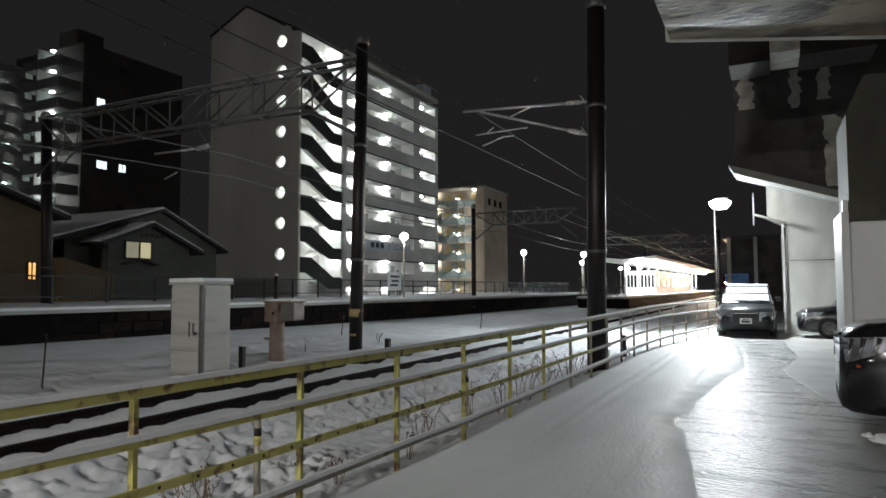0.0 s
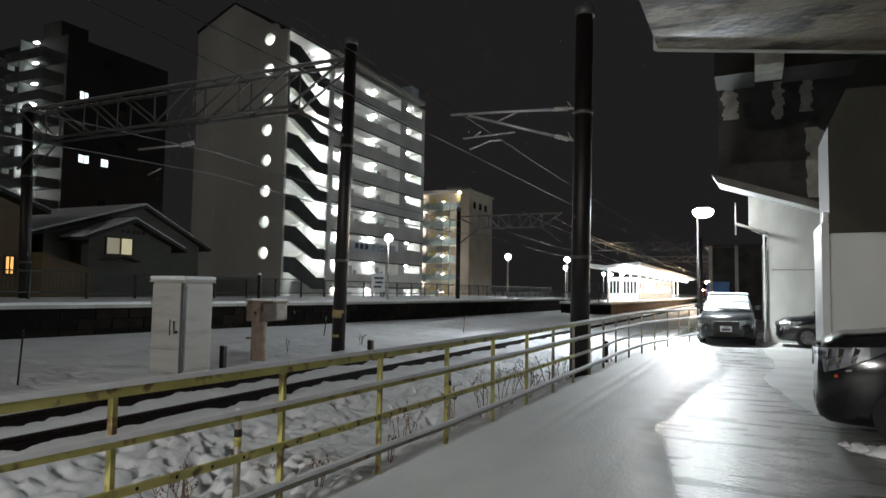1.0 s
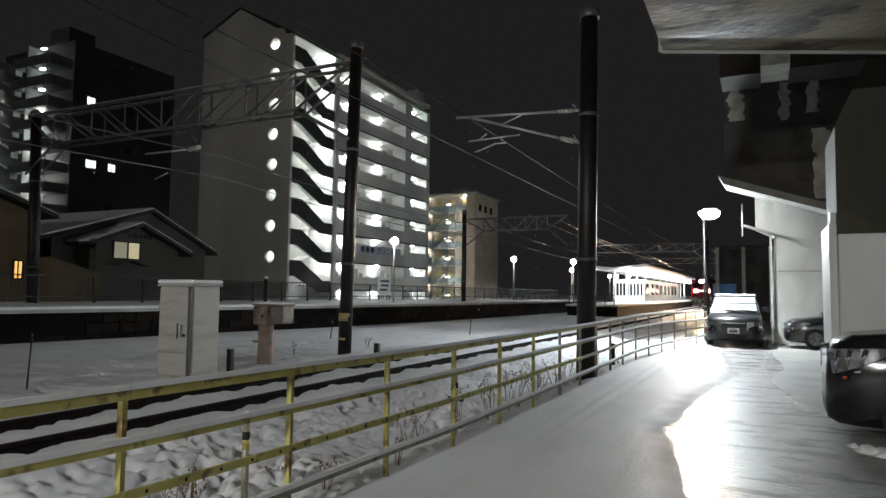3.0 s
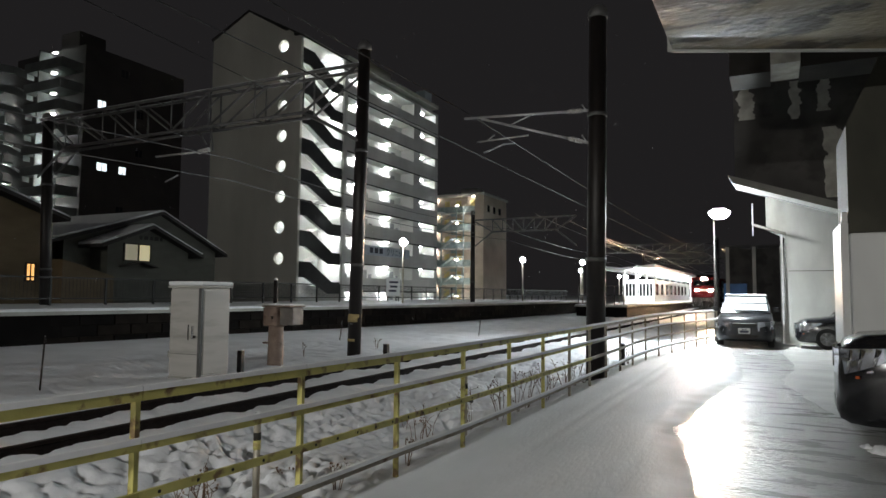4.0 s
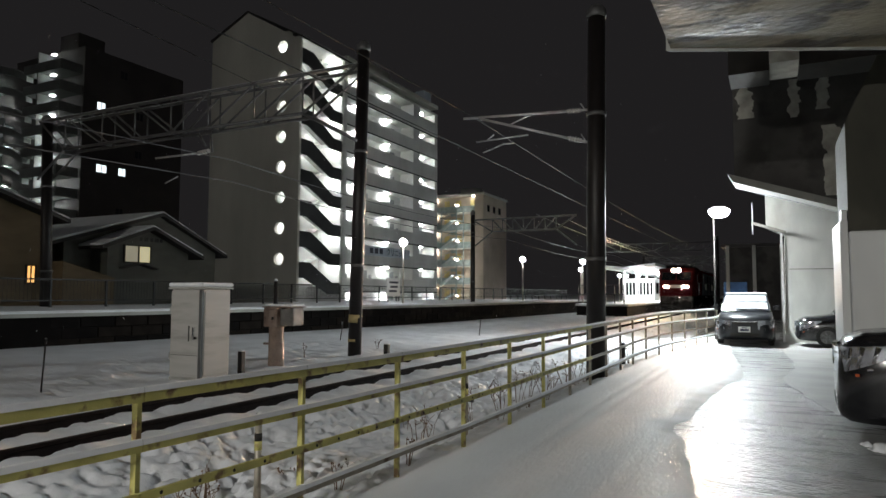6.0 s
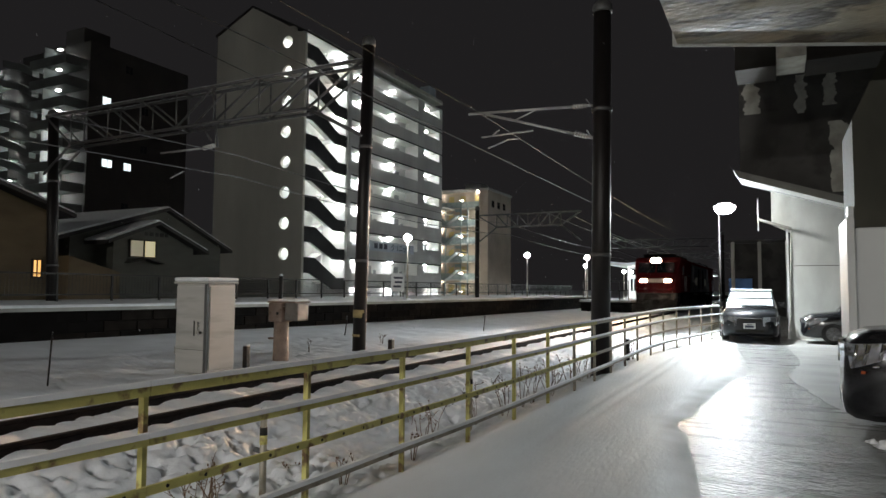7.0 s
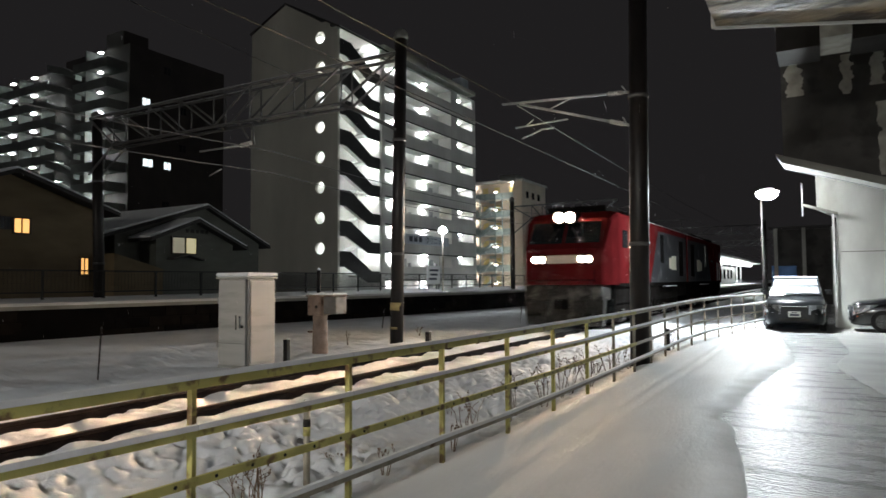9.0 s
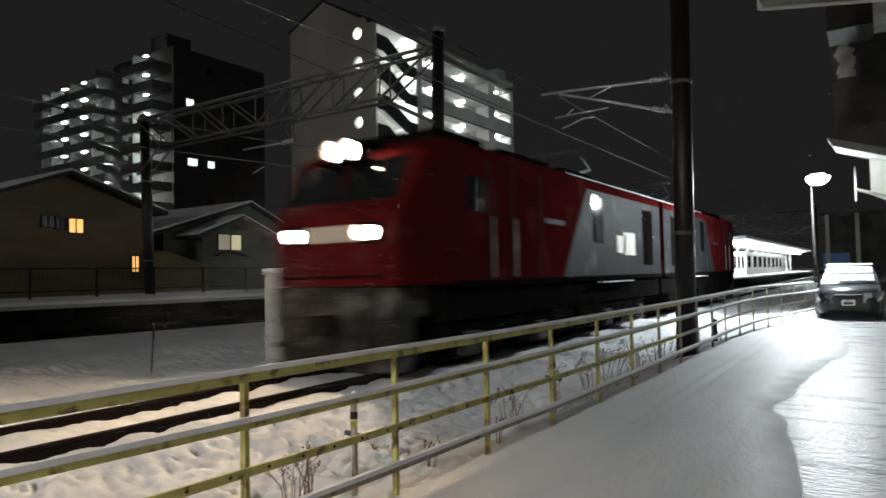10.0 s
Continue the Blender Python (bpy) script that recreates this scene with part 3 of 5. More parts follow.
# island platform nearer the track
p2 = thing("island_platform", "snow-topped end of the island platform beside the track", "platform", kind="structure")
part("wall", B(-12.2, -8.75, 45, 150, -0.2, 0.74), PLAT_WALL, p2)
part("coping", B(-12.3, -8.65, 44.9, 150, 0.742, 0.84), CONC, p2)
part("snow_cover", B(-12.25, -8.7, 44.95, 150, 0.842, 0.89), SNOW_CAP, p2)
for i in range(6):
    part("guard_post", B(-12.1 + i * 0.62, -12.05 + i * 0.62, 45.1, 45.15, 0.88, 2.2), FENCE_MESH, p2)
for z in (1.5, 2.15):
    part("guard_rail", B(-12.1, -8.95, 45.1, 45.15, z, z + 0.05), FENCE_MESH, p2)


def platform_lamp(x, y, z, base=1.05, label="slim platform lamp post with a bright white lamp"):
    l = thing("platform_lamp", label, "lamp post", "platform lamps", at=(x, y, base))
    part("post", rod(bmesh.new(), (0, 0, 0), (0, 0, z - base - 0.24), 0.05, 0.04, seg=8), GALV, l)
    hd = part("lamp_head", R(-0.07, 0.07, -0.07, 0.07, z - base + 0.101, z - base + 0.16, r=0.02), TUBE, l)
    bm = bmesh.new()
    lathe(bm, [(0.03, -0.24), (0.13, -0.20), (0.19, -0.10), (0.19, -0.02), (0.13, 0.06), (0.05, 0.10)], (0, 0, z - base), seg=14)
    part("lamp_lens", bm, PLAT_GLOW, hd, "glowing white lens")
    return l


for y, z in ((27.5, 4.1), (44.6, 4.1), (60.7, 3.9), (78.0, 3.8), (82.4, 3.9), (90.8, 4.2)):
    platform_lamp(-16.0, y, z, 1.05 if y < 56 else 0.0)
platform_lamp(-12.4, 47.5, 4.0, 0.0)


# ---- station canopy ----
def build_station():
    st = thing("station_canopy", "brightly lit white station canopy on slim posts", "canopy")
    part("roof", prism(bmesh.new(), [(-14.5, 3.95), (-11.5, 3.6), (-8.7, 3.95), (-8.7, 4.10), (-11.5, 3.76), (-14.5, 4.10)], "y", 57, 118), BLD_WHITE, st)
    part("roof_snow", prism(bmesh.new(), [(-14.5, 4.104), (-11.5, 3.764), (-8.7, 4.104), (-8.75, 4.2), (-11.5, 3.9), (-14.45, 4.2)], "y", 57.05, 118), SNOW_CAP, st)
    for i in range(11):
        y = 58 + i * 5.8
        part("post", B(-11.6, -11.42, y, y + 0.18, 0.88, 3.62), BLD_WHITE, st)
        part("tube_lamp", B(-10.3, -10.1, y - 1.4, y + 1.6, 3.55, 3.62), LAMP_WHITE, st, "glowing tube lamp")
    cabin = part("waiting_room", B(-13.2, -10.2, 66, 96, 0.89, 3.1), BLD_WHITE, st, "white waiting room wall")
    for i in range(8):
        part("window", B(-10.2, -10.18, 67 + i * 3.4, 68.6 + i * 3.4, 1.6, 2.7), WIN_DARK, cabin)
        part("window", B(-12.9 + i * 0.33, -12.68 + i * 0.33, 65.98, 66, 1.5, 2.7), WIN_DARK, cabin)
    return st


build_station()
blue = tagged(part("blue_sheet_screen", R(-2.75, -1.4, 45.3, 45.45, -0.02, 2.35, r=0.02), BLUE), "blue sheeting screen standing beyond the parked car", "screen")
dark = thing("station_building", "dark low station outbuilding behind the parked cars", "building")
part("wall", B(-2.6, 12, 46, 58, -0.1, 4.6), CONC_DARK, dark)
part("roof", B(-2.9, 12.2, 45.7, 58.2, 4.602, 4.8), ROOF_DARK, dark)
for i in range(3):
    part("pillar", B(-2.55 + i * 1.5, -2.35 + i * 1.5, 44.4, 44.6, 0, 4.6), CONC, dark, "pale lit pillar")


# ---- large apartment block ----
def holed_wall(bm, x0, x1, z0, z1, y0, y1, cx, cz, r, seg=24):
    """A wall cell with a round hole through it."""
    circ, sq = [], []
    for i in range(seg):
        a = 2 * math.pi * i / seg
        c, s = math.cos(a), math.sin(a)
        circ.append((cx + r * c, cz + r * s))
        kx = ((x1 - cx) if c > 0 else (cx - x0)) / max(1e-6, abs(c))
        kz = ((z1 - cz) if s > 0 else (cz - z0)) / max(1e-6, abs(s))
        k = min(kx, kz)
        sq.append((cx + k * c, cz + k * s))
    V = {}
    for y in (y0, y1):
        V[y] = ([bm.verts.new((x, y, z)) for x, z in circ], [bm.verts.new((x, y, z)) for x, z in sq])
    for y in (y0, y1):
        ci, so = V[y]
        for i in range(seg):
            j = (i + 1) % seg
            extra = []
            if abs(sq[i][0] - sq[j][0]) > 1e-5 and abs(sq[i][1] - sq[j][1]) > 1e-5:
                cxn = x1 if max(sq[i][0], sq[j][0]) > x1 - 1e-4 else x0
                czn = z1 if max(sq[i][1], sq[j][1]) > z1 - 1e-4 else z0
                extra = [bm.verts.new((cxn, y, czn))]
            bm.faces.new([ci[i], so[i], *extra, so[j], ci[j]])
    for i in range(seg):
        j = (i + 1) % seg
        bm.faces.new((V[y0][0][i], V[y0][0][j], V[y1][0][j], V[y1][0][i]))
    return bm


def build_block():
    b = thing("apartment_block", "tall pale apartment block with lit open corridors and stair", "building")
    XF, Y0, YS, Y1 = -37.44, 45.7, 52.3, 72.8
    S, R0 = 2.785, 4.60
    roundels = [R0 + S * k for k in range(8)]
    # gable end: two solid sides and a strip of cells with round openings
    left = [(-48.3, 0), (-40.4, 0), (-40.4, 26.15), (-43.8, 28.1), (-48.3, 26.0)]
    part("end_wall", prism(bmesh.new(), left, "y", Y0, Y0 + 0.3), BLD_WALL, b)
    part("end_wall", B(-40.4, -38.6, Y0, Y0 + 0.3, 0, roundels[0] - S / 2), BLD_WALL, b)
    for z in roundels:
        part("porthole_panel", holed_wall(bmesh.new(), -40.4, -38.6, z - S / 2, z + S / 2, Y0, Y0 + 0.3, -39.5, z, 0.56), BLD_WALL, b)
    strip = bmesh.new()
    prism(strip, [(-40.4, roundels[-1] + S / 2), (-38.6, roundels[-1] + S / 2 - 0.5), (-38.6, 25.05), (-40.4, 26.15)], "y", Y0 + 0.002, Y0 + 0.298)
    part("end_wall", strip, BLD_WALL, b)
    part("end_wall", prism(bmesh.new(), [(-38.6, 0), (XF, 0), (XF, 24.5), (-38.6, 25.05)], "y", Y0, Y0 + 0.3), BLD_WALL, b)
    # mass behind the corridors
    part("core", B(-48.3, -40.2, Y0 + 0.302, Y1, 0, 24.9), BLD_WALL, b)
    part("stair_back_wall", B(-40.198, -40.1, Y0 + 0.302, YS, 0, 24.6), BLD_WHITE, b)
    part("stair_side_wall", B(-40.09, XF, YS - 0.14, YS - 0.02, 0, 24.6), BLD_WHITE, b)
    part("pier", B(-39.5, XF + 0.15, YS, YS + 0.55, 0, 24.8), BLD_PALE, b, "pale vertical pier")
    part("stair_roof", B(-40.2, XF + 0.1, Y0 + 0.31, YS + 0.5, 24.61, 24.95), BLD_PALE, b)
    part("roof", prism(bmesh.new(), [(-48.5, 26.05), (-48.5, 26.2), (-43.8, 28.3), (-37.2, 24.75), (-37.2, 24.6), (-43.8, 28.12)], "y", Y0 - 0.1, 54), ROOF_DARK, b)
    part("roof_parapet", B(-48.3, XF + 0.05, YS + 0.6, Y1, 24.905, 25.35), BLD_WALL, b)
    part("penthouse", B(-45, -41, 62, 67, 25.352, 28.3), BLD_WALL, b)
    part("roof_frame", B(-39.5, -38.2, 70.6, 72.4, 25.352, 26.9), SIGN_BLUEGREY, b)
    # stair: white landings, dark slanting parapets
    for k, zc in enumerate(roundels):
        zl = zc - 1.05
        part("landing", B(-40.09, XF - 0.12, Y0 + 0.31, 47.3, zl - 0.16, zl), BLD_WHITE, b)
        part("landing", B(-40.09, XF - 0.12, 50.6, YS - 0.15, zl - S / 2 - 0.16, zl - S / 2), BLD_WHITE, b)
        zr = zl - S / 2
        # flight down to the half landing, and its dark parapet
        part("stair_flight", prism(bmesh.new(), [(47.3, zl), (50.6, zr), (50.6, zr - 0.22), (47.3, zl - 0.22)], "x", -38.7, XF - 0.14), BLD_PALE, b)
        part("stair_flight", prism(bmesh.new(), [(47.3, zl), (50.6, zr + S), (50.6, zr + S - 0.22), (47.3, zl - 0.22)], "x", -40.05, -38.75), BLD_WHITE, b)
        out = [(Y0 + 0.31, zl - 0.30), (47.0, zl - 0.30), (50.4, zr - 0.36), (YS - 0.02, zr - 0.36), (YS - 0.02, zr + 0.74), (50.9, zr + 0.74), (47.6, zl + 1.12), (Y0 + 0.31, zl + 1.12)]
        dz = -0.35
        part("stair_parapet", prism(bmesh.new(), [(y, z + dz) for y, z in out], "x", XF - 0.12, XF), BLD_DARK, b, "dark slanting parapet")
        zz = min(zl + S - 0.27, 24.49)
        part("stair_lamp", R(-39.7, -39.1, 46.6, 47.0, zz, zz + 0.09, r=0.02), LAMP_STAIR, b, "glowing ceiling lamp")
        part("stair_lamp", R(-38.4, -38.0, 51.2, 51.8, zr + S - 0.27, zr + S - 0.18, r=0.02), LAMP_STAIR, b, "glowing ceiling lamp")
    # corridors
    for k in range(9):
        zt = 24.02 - S * k
        zf = zt - 2.55
        part("corridor_slab", B(-40.19, XF - 0.002, YS + 0.56, Y1, zt + 0.002, zt + 0.22), BLD_PALE, b)
        part("corridor_back_wall", B(-39.3, -39.2, YS + 0.56, Y1, zf, zt), BLD_WHITE, b)
        if k < 8:
            par = part("corridor_parapet", B(XF - 0.14, XF, YS + 0.56, Y1, zf - 0.2, zf + 1.12), BLD_PALE, b)
            part("parapet_joint", B(XF, XF + 0.012, YS + 0.56, Y1, zf - 0.34, zf - 0.202), BLD_DARK, par, "dark shadow joint")
        part("corridor_pier", B(-39.19, XF - 0.02, 66.6, 68.2, zf + 0.003, zt - 0.003), BLD_PALE, b)
        part("corridor_pier", B(-39.19, XF - 0.02, 72.1, Y1, zf + 0.003, zt - 0.003), BLD_PALE, b)
        part("corridor_screen", B(XF - 0.13, XF - 0.01, 68.2, 72.1, zf + 1.13, zf + 1.5), BLD_PALE, b)
        for y in (54.0, 58.6, 64.2, 70.0):
            part("flat_door", B(-39.198, -39.14, y, y + 0.9, zf + 0.05, zf + 2.05), DOOR_GREY, b)
            part("meter_box", B(-39.198, -39.05, y + 1.3, y + 1.7, zf + 0.9, zf + 1.6), DOOR_GREY, b)
        for y in (56.2, 62.4, 70.4):
            part("corridor_lamp", R(-38.9, -38.6, y, y + 0.6, zt - 0.10, zt - 0.01, r=0.02), LAMP_WHITE, b, "glowing ceiling lamp")
    part("shop_sign", R(XF + 0.03, XF + 0.15, 56.4, 65.6, 5.5, 6.5, r=0.03), SIGN_BLUEGREY, b, "long pale sign above the ground floor")
    return b


build_block()


def lettering(body, size, m, material, parent=None, name="lettering"):
    cu = bpy.data.curves.new(name, "FONT")
    cu.body, cu.size, cu.extrude = body, size, 0.01
    cu.align_x = "CENTER"
    ob = new(name, cu)
    ob.data.materials.append(material)
    ob.matrix_basis = m
    if parent is not None:
        ob.parent = parent
    return ob


blk = bpy.data.objects["apartment_block"]
lettering("クリニック", 0.85, Matrix.Translation((-37.28, 62.6, 5.7)) @ pose(0, 0, 0, 90, 0, 90), INK, blk)
for i in range(3):
    part("lettering_bar", B(-37.288, -37.27, 57.2 + i * 0.95, 57.85 + i * 0.95, 5.75, 6.3), INK, blk)


# ---- five-storey block beyond ----
def build_small_block():
    b = thing("walk_up_flats", "five-storey beige flats with yellow doors and outside stair", "building")
    XC, YC = -40.8, 95.4
    part("wall", B(-58, XC, YC + 1.3, 105.5, 0, 17.4), BEIGE, b)
    part("roof", B(-58.2, XC + 0.2, YC - 0.2, 105.7, 17.402, 17.75), BLD_PALE, b)
    part("roof_tank", R(-46.5, -43.5, 99, 102, 17.752, 19.2, r=0.1), BLD_PALE, b)
    part("end_pier", B(-42.3, XC, YC, YC + 1.298, 0, 17.4), BEIGE, b)
    for k in range(6):
        z = 0.2 + k * 2.9
        part("balcony_slab", B(-58, -42.302, YC, YC + 1.298, z - 0.15, z), BLD_PALE, b)
        if k == 0:
            continue
        part("balcony_rail", B(-58, -42.302, YC, YC + 0.06, z + 0.002, z + 1.0), STAIR_STEEL, b)
    for k in range(6):
        z = 0.2 + k * 2.9
        for x in (-56, -51.6, -48.3, -46.2, -43.6):
            part("flat_door", B(x, x + 0.9, YC + 1.25, YC + 1.298, z + 0.01, z + 2.1), DOOR_YELLOW, b)
        for x in (-50, -43.0):
            part("balcony_lamp", B(x, x + 0.4, YC + 0.6, YC + 1.0, z + 2.62, z + 2.7), LAMP_FLAT, b, "glowing ceiling lamp")
    for k in range(3):
        part("window", B(XC, XC + 0.03, 97 + k * 2.4, 98 + k * 2.4, 14.8, 15.9), WIN_DARK, b)
    # outside steel stair
    x0, x1, y0, y1 = -48.2, -44.2, 92.6, 95.2
    for x in (x0, x1):
        for y in (y0, y1):
            part("stair_post", B(x - 0.08, x + 0.08, y - 0.08, y + 0.08, 0, 15.6), STAIR_STEEL, b)
    for k in range(6):
        z = 0.2 + k * 2.9
        part("stair_landing", B(x0, x0 + 1.0, y0, y1, z - 0.1, z), STAIR_STEEL, b)
        part("stair_landing", B(x1 - 1.0, x1, y0, y1, z - 1.55, z - 1.45), STAIR_STEEL, b)
        if k < 5:
            part("stair_flight", prism(bmesh.new(), [(x0 + 1, z), (x1 - 1, z + 1.4), (x1 - 1, z + 1.15), (x0 + 1, z - 0.25)], "y", y0, y0 + 1.1), STAIR_STEEL, b)
            part("stair_rail", prism(bmesh.new(), [(x0 + 1, z + 0.95), (x1 - 1, z + 2.35), (x1 - 1, z + 2.25), (x0 + 1, z + 0.85)], "y", y0, y0 + 0.05), STAIR_STEEL, b)
            part("stair_rail", B(x0, x0 + 1, y0, y0 + 0.05, z + 0.5, z + 1.0), STAIR_STEEL, b)
            part("stair_rail", B(x1 - 1, x1, y0, y0 + 0.05, z + 1.9, z + 2.4), STAIR_STEEL, b)
        part("stair_lamp", B(x1 - 0.7, x1 - 0.3, y0 + 1, y0 + 1.4, z + 0.9, z + 1.0), LAMP_FLAT, b, "glowing lamp")
    return b


build_small_block()


# ---- dark tower far behind ----
def build_tower():
    b = thing("apartment_tower", "dark high apartment tower with lit stair landings", "building")
    X, Y = -80.4, 51
    part("wall", B(-95, -80, 54, 70, 0, 34), APT_DARK, b)
    part("roof_room", B(-90, -86, 57, 61, 34.002, 38), APT_DARK, b)
    part("wing", B(-117.5, -95.5, Y + 4, 66, 0, 33.6), APT_DARK, b)
    for k in range(11):
        z = 33.2 - 2.75 * (k + 1)
        part("landing", B(-88, X, Y, Y + 2.99, z - 0.2, z), APT_GREY, b)
        part("landing_parapet", B(-88, X, Y - 0.1, Y - 0.002, z - 0.3, z + 0.95), APT_GREY, b)
        part("landing_parapet", B(X, X + 0.1, Y - 0.1, Y + 2.9, z - 0.3, z + 0.95), APT_GREY, b)
        part("partition", B(-85.2, -85.0, Y, Y + 2.98, z, z + 2.5), APT_GREY, b)
        part("landing_lamp", B(-87, -86.2, Y + 1.2, Y + 1.6, z + 2.38, z + 2.48), LAMP_FAR if k < 9 else LAMP_WHITE, b, "glowing landing lamp")
        part("landing_lamp", B(-84.3, -83.7, Y + 1.2, Y + 1.6, z + 2.38, z + 2.48), LAMP_FAR if k < 3 else LAMP_WHITE, b, "glowing landing lamp")
        # stair flights beside the landings
        part("stair_flight", prism(bmesh.new(), [(-95, z + 2.4), (-91, z + 1.3), (-88, z), (-88, z - 0.9), (-91, z + 0.3), (-95, z + 1.4)], "y", Y + 0.3, Y + 1.2), APT_GREY, b, "pale curving stair flight")
        # corridor of the wing
        part("wing_slab", B(-117.5, -95.5 - (2.2 if k < 2 else 0), Y + 2, Y + 3.99, z - 0.2, z), APT_GREY, b)
        part("wing_parapet", B(-117.5, -95.5 - (2.2 if k < 2 else 0), Y + 1.9, Y + 1.998, z - 0.3, z + 1.0), APT_GREY, b)
        for x in (-112.5, -109.4, -103.4) + ((-97.2,) if k > 1 else ()):
            part("corridor_lamp", B(x, x + 0.8, Y + 2.6, Y + 3.0, z + 2.36, z + 2.46), LAMP_MID, b, "glowing corridor lamp")
            part("partition", B(x - 2.4, x - 2.2, Y + 2, Y + 3.98, z, z + 2.5), APT_GREY, b)
    for y, z, m, w in ((56.0, 26.0, WIN_COOL, 1.1), (56.2, 17.6, WIN_COOL, 1.4), (59.5, 17.6, WIN_COOL, 1.0), (59.3, 31.2, WIN_DARK, 1.0), (62, 26, WIN_DARK, 1.0), (62, 20.5, WIN_DARK, 1.0), (59.3, 12, WIN_DARK, 1.0)):
        wdw = part("window", B(-80, -79.94, y, y + w, z, z + 1.0), m, b, "lit window" if m is WIN_COOL else "")
        part("mullion", B(-79.938, -79.9, y + w / 2 - 0.04, y + w / 2 + 0.04, z, z + 1.0), ROOF_DARK, wdw)
    return b


build_tower()


# ---- houses ----
def window(parent, x, y0, y1, z0, z1, material, label="", bar=True):
    w = part("window", B(x - 0.02, x + 0.03, y0, y1, z0, z1), material, parent, label)
    fr = 0.05
    part("window_frame", B(x - 0.02, x + 0.07, y0 - fr, y0, z0 - fr, z1 + fr), ROOF_DARK, w)
    part("window_frame", B(x - 0.02, x + 0.07, y1, y1 + fr, z0 - fr, z1 + fr), ROOF_DARK, w)
    part("window_frame", B(x - 0.02, x + 0.07, y0, y1, z1, z1 + fr), ROOF_DARK, w)
    part("window_sill", B(x - 0.02, x + 0.12, y0, y1, z0 - fr, z0), ROOF_DARK, w)
    if bar:
        part("mullion", B(x + 0.031, x + 0.06, (y0 + y1) / 2 - 0.025, (y0 + y1) / 2 + 0.025, z0, z1), ROOF_DARK, w)
    return w


def slope_roof(parent, pts, x0, x1, thick=0.16, snow=True):
    """pts: (y, z) from eave over ridge to eave."""
    lower = [(y, z) for y, z in pts]
    upper = [(y, z + thick) for y, z in reversed(pts)]
    part("roof", prism(bmesh.new(), lower + upper, "x", x0, x1), ROOF_DARK, parent, "dark roof with thick verge boards")
    if snow:
        lower = [(y, z + thick + 0.003) for y, z in pts]
        upper = [(y * 1.0, z + thick + 0.10) for y, z in reversed(pts)]
        part("roof_snow", prism(bmesh.new(), lower + upper, "x", x0 + 0.05, x1 - 0.10), SNOW_CAP, parent, "cover of snow")


h2 = thing("house", "grey two-storey house with snow-covered gable roof", "house", "houses behind the platform")
part("wall", prism(bmesh.new(), [(18.4, 0), (27.3, 0), (27.3, 3.78), (23.5, 5.46), (18.4, 3.82)], "x", -38, -28.2), HOUSE_WALL, h2)
part("porch_wall", prism(bmesh.new(), [(19.7, 0), (24.3, 0), (24.3, 3.55), (21.8, 4.54), (19.7, 3.74)], "x", -28.198, -27.0), HOUSE_WALL, h2)
slope_roof(h2, [(17.6, 3.59), (23.5, 5.49), (27.95, 3.53)], -38.6, -27.9)
slope_roof(h2, [(19.1, 3.50), (21.8, 4.56), (24.9, 3.28)], -28.6, -26.5)
wa = window(h2, -26.98, 20.55, 21.25, 3.0, 3.75, WIN_DIM, "dim curtained window", False)
window(h2, -26.98, 21.32, 21.92, 3.0, 3.75, WIN_CREAM, "dim cream lit window", False)
part("window_hood", prism(bmesh.new(), [(20.3, 2.72), (21.2, 2.95), (22.1, 2.72), (22.1, 2.66), (21.2, 2.88), (20.3, 2.66)], "x", -26.99, -26.5), ROOF_DARK, h2)
part("side_shed", prism(bmesh.new(), [(17.1, 0), (19.5, 0), (19.5, 2.2), (17.1, 2.85)], "x", -28.19, -26.2), OCHRE, h2)
window(h2, -28.18, 25.6, 26.5, 1.2, 2.1, WIN_DARK)
for ky, kw in ((21.35, 0.14), (21.62, 0.2), (21.95, 0.16), (22.2, 0.22), (22.52, 0.14)):
    part("lettering_bar", B(-27.0, -26.97, ky, ky + kw, 4.02, 4.2), ROOF_DARK, h2)
h1 = thing("house", "ochre two-storey house with warm lit windows", "house", "houses behind the platform")
part("wall", prism(bmesh.new(), [(7.5, 0), (17.0, 0), (17.0, 4.58), (13.3, 5.80), (7.5, 3.52)], "x", -37, -27.0), OCHRE, h1)
slope_roof(h1, [(7.0, 3.36), (13.3, 5.82), (17.5, 4.46)], -37.3, -26.4)
window(h1, -26.98, 13.45, 14.0, 3.55, 4.1, WIN_WARM, "warm orange lit window")
window(h1, -26.98, 12.45, 12.9, 3.75, 4.15, WIN_DARK)
window(h1, -26.98, 12.95, 13.3, 3.70, 4.10, WIN_DARK)
window(h1, -26.98, 16.1, 16.4, 1.95, 2.62, WIN_WARM, "narrow warm lit window")

# notice board on the platform
nb = thing("notice_board", "white platform notice board on two posts", "notice board", at=(-19.6, 32.6, 1.05))
part("board", R(-0.03, 0.03, -0.72, 0.72, 0.35, 1.4, r=0.02), SIGN_WHITE, nb)
for y in (-0.6, 0.6):
    part("post", B(-0.03, 0.03, y - 0.03, y + 0.03, 0, 0.349), FENCE_MESH, nb)
for i, (a, b) in enumerate(((-0.5, 0.5), (-0.4, 0.42), (-0.55, 0.3))):
    part("lettering_bar", B(0.031, 0.036, a, b, 1.08 - i * 0.25, 1.2 - i * 0.25), INK, nb)

